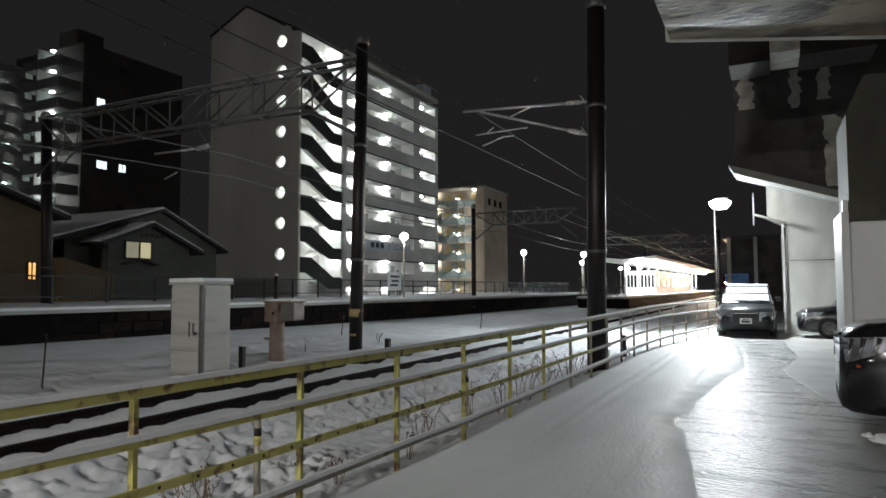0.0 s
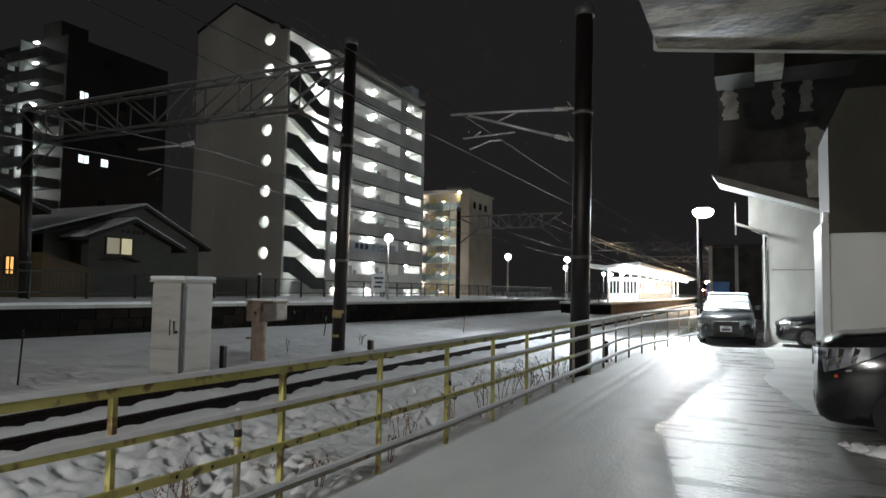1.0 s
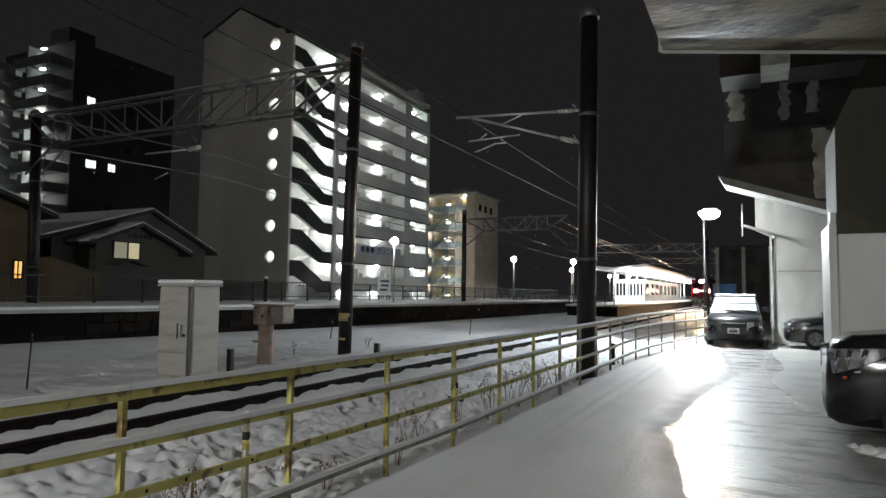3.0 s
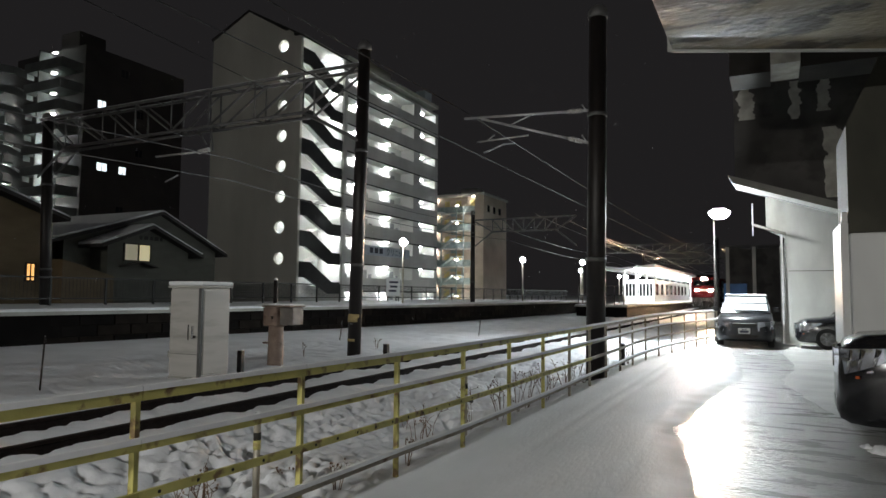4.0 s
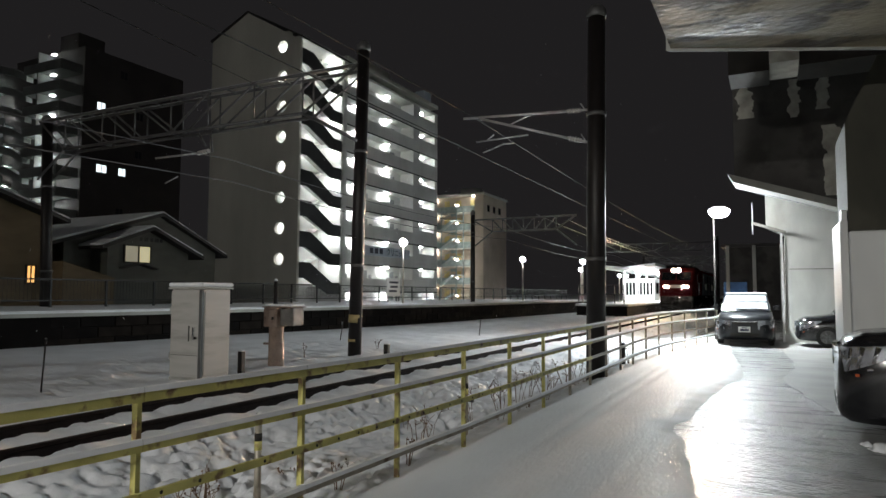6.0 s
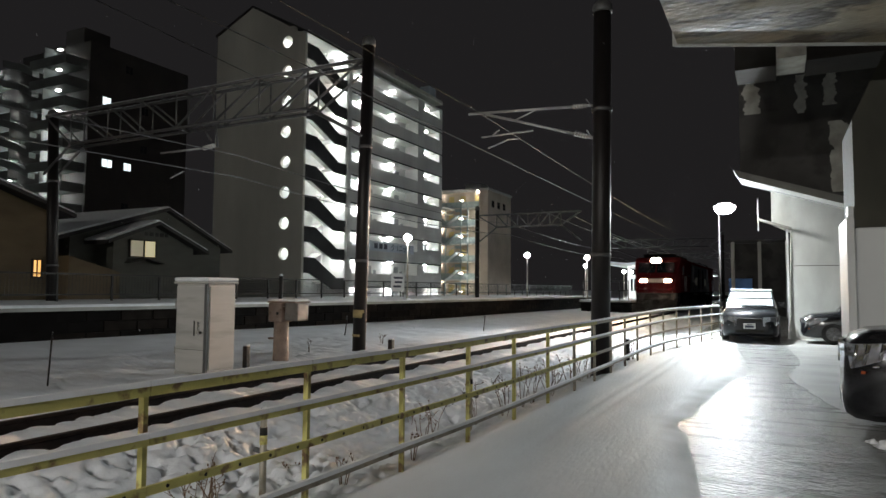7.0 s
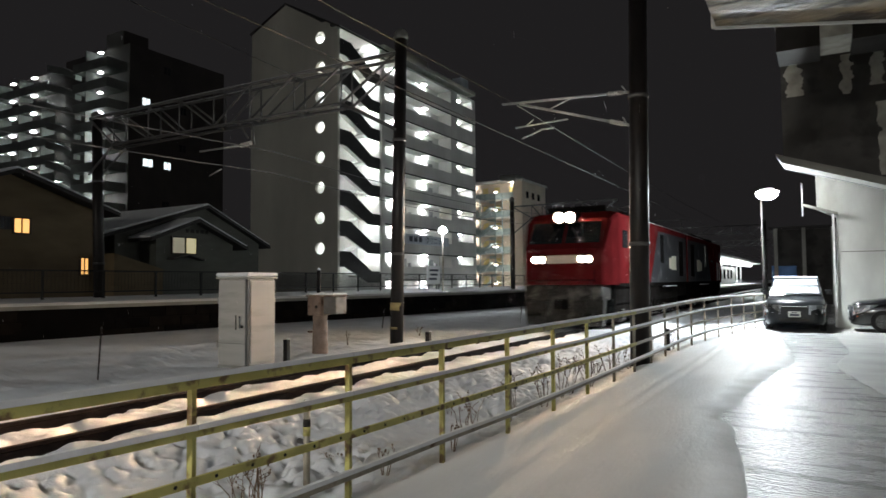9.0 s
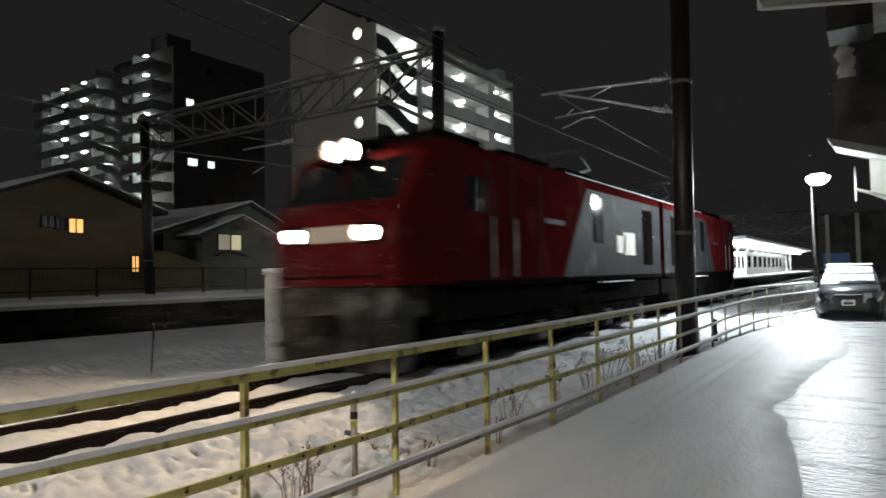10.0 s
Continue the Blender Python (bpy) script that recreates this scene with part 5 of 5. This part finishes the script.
for x, z in ((-13.2, 5.2), (-13.2, 4.6), (-11.4, 5.9), (-9.6, 5.5), (-8.6, 4.9)):
    pts = []
    for a, b in ((-20, 13.3), (13.3, 34), (34, 62), (62, 90), (90, 130))[0 if x < -12 else 2:]:
        for k in range(7):
            s = k / 6
            pts.append((x, a + (b - a) * s, z - 1.2 * s * (1 - s)))
    build_wire("feeder_wire", "thin sagging feeder wire beside the platform", pts, 0.014, FEEDER)
build_wire("feeder_wire", "thin wire slanting across the night sky", [(-14, -10, 9.2), (-12.2, 13.08, 7.12)], 0.012)

# hanger and insulator on the gantry
hg = thing("gantry_hanger", "pale steel hanger arm with insulator under the gantry", "cantilever")
part("arm", rod(bmesh.new(), (-14.5, 13.3, 5.52), (-16.24, 13.3, 5.53), 0.03, seg=6), TUBE, hg)
part("insulator", insulator(bmesh.new(), (-14.1, 13.3, 5.55), (-14.56, 13.3, 5.51), 0.07), PORC, hg)
part("cross_bar", rod(bmesh.new(), (-14.05, 13.05, 6.15), (-14.05, 13.55, 6.15), 0.03, seg=6), TRUSS, hg)
part("drop_bar", rod(bmesh.new(), (-14.05, 13.3, 6.15), (-13.95, 13.3, 5.5), 0.03, seg=6), TRUSS, hg)
part("drop_bar", rod(bmesh.new(), (-14.54, 13.3, 6.14), (-14.2, 13.3, 5.7), 0.025, seg=6), TRUSS, hg)
part("steady_arm", rod(bmesh.new(), (-15.29, 13.3, 4.91), (-15.8, 13.3, 4.75), 0.02, seg=6), TUBE, hg)


# ---- locomotive ----
LOCO_RED = mat("locomotive_red_paint", (0.075, 0.008, 0.009), 0.72, spec=0.0, scale=1.5, vary=0.2, fine=50, bump=0.05, stain=((0.10, 0.03, 0.027), 0.55, 0.75, 1.2))
LOCO_GREY = mat("locomotive_grey_paint", (0.032, 0.034, 0.037), 0.6, spec=0.02, scale=1.5, vary=0.15, bump=0.05, stain=((0.1, 0.1, 0.1), 0.58, 0.75, 1.5))
LOCO_WHITE = mat("off_white_band", (0.48, 0.43, 0.35), 0.5, scale=2, vary=0.1, bump=0)
LOCO_UNDER = mat("near_black_underframe", (0.009, 0.008, 0.0075), 0.95, spec=0.0, scale=3, vary=0.4)
LOCO_SKIRT = mat("snow_dusted_plough", (0.022, 0.019, 0.017), 0.8, spec=0.1, scale=3, vary=0.5, fine=20, bump=0.6, stain=((0.10, 0.092, 0.085), 0.52, 0.66, 2.2))
LOCO_GLASS = glass("cab_glass", (0.012, 0.013, 0.014))
HEADLIGHT = glow("headlight_lens", (1.0, 0.74, 0.48), 900)
HEADLIGHT_LOW = glow("lower_headlight_lens", (1.0, 0.72, 0.45), 1000)
BEAM = glow("headlight_bulb", (1.0, 0.62, 0.36), 2500000)
NOTICE = mat("pale_notice_panel", (0.72, 0.70, 0.58), 0.6, scale=6, vary=0.15, bump=0)


def hood(x, y0, y1, z, outer=0.18, inner=0.16, flat=1.0):
    """A short round shade in front of a headlight."""
    bm = bmesh.new()
    n = 20
    rings = []
    for y, r in ((y0, outer), (y1, outer), (y1, inner), (y0, inner)):
        rings.append([bm.verts.new((x + flat * r * math.cos(2 * math.pi * i / n), y, z + r * math.sin(2 * math.pi * i / n))) for i in range(n)])
    for a, b in zip(rings, rings[1:] + rings[:1]):
        for i in range(n):
            j = (i + 1) % n
            bm.faces.new((a[i], a[j], b[j], b[i]))
    return bm


def bulb(x, y0, y1, z):
    """A tall narrow emitter, squeezed sideways so the beam stays on the track."""
    bm = rod(bmesh.new(), (x, y0, z), (x, y1, z), 0.033, seg=16)
    for v in bm.verts:
        v.co.x = x + 0.38 * (v.co.x - x)
    return bm


def loco_unit(parent, y0, y1, cab_end, name):
    """One half of the locomotive. cab_end: -1 when the nose is at y0, +1 when it is at y1."""
    u = new(name)
    u.parent = parent
    hw, zb, zt = 1.4, 1.42, 3.66
    n = 1.15
    side = [(y0, zb), (y1, zb), (y1, zt), (y0, zt)]
    body = bmesh.new()
    ring = []
    # plan sections along y: half width, roof height
    if cab_end < 0:
        secs = [(y0, 1.17, zb + 0.0, 2.50), (y0 + 0.10, 1.22, zb, 2.60), (y0 + 0.55, 1.33, zb, 3.42), (y0 + 1.1, 1.4, zb, zt), (y1 - 0.05, 1.4, zb, zt)]
    else:
        secs = [(y0 + 0.05, 1.4, zb, zt), (y1 - 1.1, 1.4, zb, zt), (y1 - 0.55, 1.33, zb, 3.42), (y1 - 0.10, 1.22, zb, 2.60), (y1, 1.17, zb, 2.50)]
    for yy, w, lo, hi in secs:
        c = 0.14
        ring.append([body.verts.new(p) for p in ((-w, yy, lo), (w, yy, lo), (w, yy, hi - c), (w - c * 0.35, yy, hi - c * 0.35), (w - c * 1.6, yy, hi), (-w + c * 1.6, yy, hi), (-w + c * 0.35, yy, hi - c * 0.35), (-w, yy, hi - c))])
    for a, b in zip(ring, ring[1:]):
        for i in range(8):
            j = (i + 1) % 8
            body.faces.new((a[i], a[j], b[j], b[i]))
    body.faces.new(ring[0])
    body.faces.new(list(reversed(ring[-1])))
    part("body", body, LOCO_RED, u)
    s = cab_end
    inner = y1 if s < 0 else y0
    nose = y0 if s < 0 else y1
    # grey side area with a slanting front edge
    for sx in (-1, 1):
        x0, x1 = (1.402, 1.407) if sx > 0 else (-1.407, -1.402)
        a, b = nose - s * 5.2, inner + s * 0.07
        outline = [(a - s * -0.0, 1.46), (b, 1.46), (b, 3.38), (a - s * 1.4, 3.38)]
        part("grey_panel", prism(bmesh.new(), outline, "x", x0, x1), LOCO_GREY, u, "grey painted side area")
        lo, hi = sorted((nose - s * 6.9, nose - s * 7.5))
        part("side_door", B(x0 + (0.004 if sx > 0 else -0.006), x1 + (0.006 if sx > 0 else -0.004), lo, hi, 2.2, 3.27), LOCO_GLASS, u, "dark recessed side door")
        lo, hi = sorted((nose - s * 10.6, nose - s * 11.5))
        part("side_door", B(x0 + (0.004 if sx > 0 else -0.006), x1 + (0.006 if sx > 0 else -0.004), lo, hi, 1.7, 3.2), LOCO_UNDER, u, "dark ventilation panel")
        for d0, d1, z0, z1 in ((8.45, 9.1, 2.0, 2.42), (8.95, 9.85, 1.95, 2.52)):
            lo, hi = sorted((nose - s * d0, nose - s * d1))
            part("notice_panel", B(x0 + (0.012 if sx > 0 else -0.018), x1 + (0.018 if sx > 0 else -0.012), lo, hi, z0, z1), NOTICE, u, "pale stencilled data panel")
        out = 1.0 if sx > 0 else -1.0
        for d in (2.28, 3.07):
            part("handrail", rod(bmesh.new(), (out * 1.45, nose - s * d, 1.5), (out * 1.45, nose - s * d, 2.5), 0.016, seg=6), TUBE, u)
            part("panel_seam", B(min(out * 1.401, out * 1.4085), max(out * 1.401, out * 1.4085), nose - s * d - 0.008, nose - s * d + 0.008, 1.47, 3.4), HOLE, u)
        for d in (4.2, 6.2, 8.1, 10.2):
            part("panel_seam", B(min(out * 1.401, out * 1.4085), max(out * 1.401, out * 1.4085), nose - s * d - 0.006, nose - s * d + 0.006, 1.47, 3.4), HOLE, u)
        lo, hi = sorted((nose - s * 4.4, nose - s * 5.3))
        part("lettering_bar", B(min(out * 1.401, out * 1.4095), max(out * 1.401, out * 1.4095), lo, hi, 2.50, 2.60), LOCO_GREY, u)
        for k in range(6):
            lo, hi = sorted((nose - s * 3.3, nose - s * 4.1))
            part("louvre", B(min(out * 1.401, out * 1.425), max(out * 1.401, out * 1.425), lo, hi, 2.80 + k * 0.08, 2.83 + k * 0.08), LOCO_RED, u)
        lo, hi = sorted((nose - s * 7.0, nose - s * 9.3))
        ledge = part("side_step", B(min(out * 1.30, out * 1.56), max(out * 1.30, out * 1.56), lo, hi, 1.27, 1.30), LOCO_UNDER, u, "narrow step dusted with snow")
        part("snow_cap", B(min(out * 1.43, out * 1.55), max(out * 1.43, out * 1.55), lo + 0.05, hi - 0.05, 1.302, 1.325), SNOW_CAP, ledge)
        lo, hi = sorted((nose - s * 1.5, nose - s * 2.1))
        part("cab_window", B(x0 + (0.0 if sx > 0 else -0.004), x1 + (0.004 if sx > 0 else 0), lo, hi, 2.55, 3.1), LOCO_GLASS, u, "dark cab side window")
        lo, hi = sorted((nose - s * 2.35, nose - s * 3.0))
        part("cab_door", B(x0 + (0.0 if sx > 0 else -0.004), x1 + (0.004 if sx > 0 else 0), lo, hi, 1.5, 3.2), LOCO_RED, u)
        part("sill_band", B(1.403 if sx > 0 else -1.415, 1.415 if sx > 0 else -1.403, min(nose - s * 1.1, inner), max(nose - s * 1.1, inner), 1.36, 1.46), LOCO_UNDER, u, "dark sill strip")
    # underframe, bogies and wheels
    part("underframe", B(-1.3, 1.3, min(nose - s * 1.0, inner), max(nose - s * 1.0, inner), 0.85, 1.42), LOCO_UNDER, u)
    for d in (3.1, 9.3):
        cy = nose - s * d
        bog = part("bogie", R(-1.22, 1.22, cy - 1.9, cy + 1.9, 0.42, 0.86, r=0.06), LOCO_UNDER, u)
        for dy in (-1.25, 1.25):
            for sx in (-1, 1):
                part("wheel", rod(bmesh.new(), (sx * 0.56, cy + dy, 0.57), (sx * 0.70, cy + dy, 0.57), 0.42, seg=24), LOCO_UNDER, bog)
                part("axle_box", R(sx * 1.16 - 0.1, sx * 1.16 + 0.16, cy + dy - 0.22, cy + dy + 0.22, 0.28, 0.66, r=0.04), LOCO_SKIRT, bog)
    for d in (5.4, 6.9):
        cy = nose - s * d
        part("equipment_box", R(-1.28, 1.28, cy - 0.6, cy + 0.6, 0.35, 0.86, r=0.04), LOCO_UNDER, u)
    # roof equipment
    for d, w, l, h in ((2.1, 0.95, 1.5, 0.24), (4.6, 0.95, 2.2, 0.22), (7.4, 0.9, 2.0, 0.25), (10.2, 0.8, 1.8, 0.2)):
        cy = nose - s * d
        part("roof_box", R(-w, w, cy - l / 2, cy + l / 2, zt - 0.02, zt + h, r=0.05), LOCO_UNDER, u)
    part("roof_snow", B(0.95, 1.2, min(nose - s * 6, inner), max(nose - s * 6, inner), zt - 0.01, zt + 0.03), SNOW_CAP, u, "strip of snow along the roof edge")
    pa = bmesh.new()
    cy = nose - s * 8.6
    for sx in (-0.5, 0.5):
        rod(pa, (sx, cy - 0.7, zt + 0.25), (sx, cy + 0.6, zt + 0.55), 0.025, seg=6)
        rod(pa, (sx, cy + 0.6, zt + 0.55), (sx * 1.1, cy - 0.4, zt + 0.88), 0.02, seg=6)
    rod(pa, (-0.8, cy - 0.4, zt + 0.9), (0.8, cy - 0.4, zt + 0.9), 0.03, seg=6)
    part("pantograph", pa, TRUSS, u, "folding current collector")
    # nose
    f = nose
    def fb(x0, x1, d0, d1, z0, z1):
        lo, hi = sorted((f + s * d0, f + s * d1))
        return B(x0, x1, lo, hi, z0, z1)
    part("white_band", fb(-0.49, 0.49, 0.0, 0.02, 2.06, 2.30), LOCO_WHITE, u, "off-white band between the headlights")
    part("skirt", R(-1.2, 1.2, min(f + s * 0.06, f - s * 0.9), max(f + s * 0.06, f - s * 0.9), 0.95, 1.41, r=0.06), LOCO_SKIRT, u, "grey skirt dusted with snow")
    plough = bmesh.new()
    prism(plough, [(-1.15, 0.22), (1.15, 0.22), (1.22, 0.98), (-1.22, 0.98)], "y", min(f + s * 0.0, f - s * 0.35), max(f + s * 0.0, f - s * 0.35))
    part("snow_plough", plough, LOCO_SKIRT, u, "snow-caked steel plough")
    part("coupler", R(-0.16, 0.16, min(f, f + s * 0.42), max(f, f + s * 0.42), 0.72, 1.0, r=0.04), LOCO_UNDER, u)
    for sx in (-1, 1):
        part("buffer_step", R(sx * 0.9 - 0.2, sx * 0.9 + 0.2, min(f, f + s * 0.16), max(f, f + s * 0.16), 0.5, 0.58, r=0.015), LOCO_UNDER, u)
        part("handrail", rod(bmesh.new(), (sx * 1.0, f + s * 0.12, 1.5), (sx * 1.0, f + s * 0.12, 1.9), 0.014, seg=6), LOCO_UNDER, u)
    # windscreen follows the raked front
    for sx in (-1, 1):
        w = bmesh.new()
        a0, a1 = f - s * 0.12, f - s * 0.52
        xs0, xs1 = (0.04, 1.10) if sx > 0 else (-1.10, -0.04)
        q = [(xs0, a0 + s * 0.03, 2.66), (xs1, a0 + s * 0.03, 2.66), (xs1 * 0.98 if sx > 0 else xs1, a1 + s * 0.03, 3.32), (xs0 if sx > 0 else xs0 * 0.98, a1 + s * 0.03, 3.32)]
        vs = [w.verts.new(p) for p in q] + [w.verts.new((p[0], p[1] - s * 0.05, p[2])) for p in q]
        w.faces.new(vs[:4])
        w.faces.new(list(reversed(vs[4:])))
        for i in range(4):
            j = (i + 1) % 4
            w.faces.new((vs[i], vs[j], vs[4 + j], vs[4 + i]))
        part("windscreen", w, LOCO_GLASS, u, "raked dark windscreen")
    # Invented baffle; blocks the roof lamps' reflection in the windscreen.
    part("lamp_baffle", R(-0.44, 0.44, min(f - s * 0.02, f - s * 0.6), max(f - s * 0.02, f - s * 0.6), 3.255, 3.285, r=0.01), LOCO_UNDER, u, "added dark baffle under the roof lamps")
    part("headboard_rail", rod(bmesh.new(), (-1.0, f + s * 0.14, 1.56), (1.0, f + s * 0.14, 1.56), 0.014, seg=6), LOCO_UNDER, u)
    for sx in (-1, 1):
        part("wiper", rod(bmesh.new(), (sx * 0.5, f - s * 0.12, 2.68), (sx * 0.22, f - s * 0.36, 3.12), 0.014, seg=6), HOLE, u)
        for d in (0.35, 0.75):
            part("brake_hose", rod(bmesh.new(), (sx * d, f + s * 0.02, 1.02), (sx * (d + 0.05), f + s * 0.12, 0.62), 0.022, seg=8), HOLE, u)
        part("plough_rib", R(sx * 0.62 - 0.03, sx * 0.62 + 0.03, min(f + s * 0.002, f + s * 0.05), max(f + s * 0.002, f + s * 0.05), 0.24, 0.96, r=0.01), LOCO_SKIRT, u)
    lit = s < 0
    for sx in (-1, 1):
        pod = part("headlight_pod", R(sx * 0.72 - 0.225, sx * 0.72 + 0.225, min(f, f + s * 0.05), max(f, f + s * 0.05), 2.02, 2.33, r=0.03), LOCO_UNDER, u)
        for dx in (-0.104, 0.104):
            x = sx * 0.72 + dx
            part("headlight_lens", rod(bmesh.new(), (x, f + s * 0.052, 2.175), (x, f + s * 0.075, 2.175), 0.094, seg=20), HEADLIGHT_LOW if lit else LOCO_GLASS, pod, "round glowing warm headlight" if lit else "")
            part("headlight_rim", hood(x, f + s * 0.05, f + s * 0.115, 2.175, 0.105, 0.096), LOCO_UNDER, pod)
        if lit:
            x = sx * 0.616
            # Made-up tube round the emitter, there to narrow the beam.
            part("beam_shaping_tube", hood(x, f + s * 0.076, f + s * 0.235, 2.175, 0.041, 0.0345, 0.38), LOCO_UNDER, pod)
            part("bulb", bulb(x, f + s * 0.076, f + s * 0.081, 2.175), BEAM, pod, "white-hot headlight bulb")
        top = part("headlight_pod", R(sx * 0.17 - 0.16, sx * 0.17 + 0.16, min(f - s * 0.3, f - s * 0.85), max(f - s * 0.3, f - s * 0.85), 3.30, 3.62, r=0.03), LOCO_UNDER, u)
        part("headlight_lens", rod(bmesh.new(), (sx * 0.17, f - s * 0.298, 3.45), (sx * 0.17, f - s * 0.275, 3.45), 0.15, seg=20), HEADLIGHT if lit else LOCO_GLASS, top, "round glowing warm headlight" if lit else "")
        if lit:
            part("beam_shaping_tube", hood(sx * 0.17, f - s * 0.274, f - s * 0.115, 3.45, 0.041, 0.0345, 0.38), LOCO_UNDER, top)
            part("bulb", bulb(sx * 0.17, f - s * 0.274, f - s * 0.269, 3.45), BEAM, top, "white-hot headlight bulb")
        part("headlight_hood", hood(sx * 0.17, f - s * 0.29, f - s * 0.17, 3.45), LOCO_UNDER, top)
    return u


def build_loco():
    loco = thing("locomotive", "red and grey two-unit electric freight locomotive with lit headlights", "locomotive")
    loco_unit(loco, 0.0, 12.35, -1, "front_unit")
    loco_unit(loco, 12.65, 25.0, 1, "rear_unit")
    part("gangway", B(-0.9, 0.9, 12.3, 12.7, 1.5, 3.4), LOCO_UNDER, loco)
    return loco


LOCO = build_loco()


def ice_flake():
    """Thin flakes of snow that throw light back and let as much through."""
    m = bpy.data.materials.new("ice_flake")
    m.use_nodes = True
    nt = m.node_tree
    out = nt.nodes["Material Output"]
    back, pas, mix = nt.nodes.new("ShaderNodeBsdfDiffuse"), nt.nodes.new("ShaderNodeBsdfTranslucent"), nt.nodes.new("ShaderNodeMixShader")
    for n in (back, pas):
        n.inputs["Color"].default_value = (0.93, 0.94, 0.96, 1)
    mix.inputs[0].default_value = 0.6
    nt.links.new(back.outputs[0], mix.inputs[1])
    nt.links.new(pas.outputs[0], mix.inputs[2])
    nt.links.new(mix.outputs[0], out.inputs["Surface"])
    return m


ICE = ice_flake()


def flakes(name, centres, size, seed):
    """Small four-cornered flakes with random turns, one at each centre."""
    rng = np.random.default_rng(seed)
    n = len(centres)
    a = rng.normal(size=(n, 3))
    a /= np.linalg.norm(a, axis=1)[:, None]
    b = np.cross(a, rng.normal(size=(n, 3)))
    b /= np.linalg.norm(b, axis=1)[:, None]
    h = size * rng.uniform(0.6, 1.4, size=(n, 1)) * 0.5
    corners = np.stack([centres + h * a, centres + h * b, centres - h * a, centres - h * b], axis=1).reshape(-1, 3)
    me = bpy.data.meshes.new(name)
    me.from_pydata(corners.tolist(), [], np.arange(4 * n).reshape(-1, 4).tolist())
    me.materials.append(ICE)
    return new(name, me)


def build_blown_snow(loco):
    """The powder whirled up ahead and along the wheels, added also to carry the headlights' haze."""
    rng = np.random.default_rng(4)
    ahead = np.column_stack([rng.normal(0, 1.1, 2500), -0.2 - np.abs(rng.normal(0, 1.4, 2500)), np.abs(rng.normal(0.6, 1.0, 2500))])
    along = np.column_stack([rng.choice([-1, 1], 900) * (1.5 + np.abs(rng.normal(0, 0.3, 900))), rng.uniform(0, 9, 900), np.abs(rng.normal(0.1, 0.5, 900))])
    ob = flakes("blown_snow", np.concatenate([ahead, along]), 0.012, 5)
    ob.parent = loco
    tagged(ob, "fine powder snow whirled up by the nose", kind="stuff")


build_blown_snow(LOCO)


def build_falling_snow():
    rng = np.random.default_rng(8)
    n = 2600
    ob = flakes("falling_snow", np.column_stack([rng.uniform(-18, -1.6, n), rng.uniform(3.5, 36, n), rng.uniform(0, 20, n)]), 0.011, 9)
    return tagged(ob, "sparse light snowflakes falling through the night air", "snowflakes", kind="stuff")


FALLING = build_falling_snow()
LOCO_ROWS = [(0.0, 125.0), (5.0, 66.0), (8.0, 30.4), (9.0, 18.62), (9.5, 12.75), (10.0, 7.1)]


def motions():
    walk(LOCO, [(t, pose(TRACK_X, y, 0.0)) for t, y in LOCO_ROWS])
    walk(FALLING, [(0.0, pose(0, 0, 0)), (10.0, pose(0.9, -1.2, -11.5))])


motions()
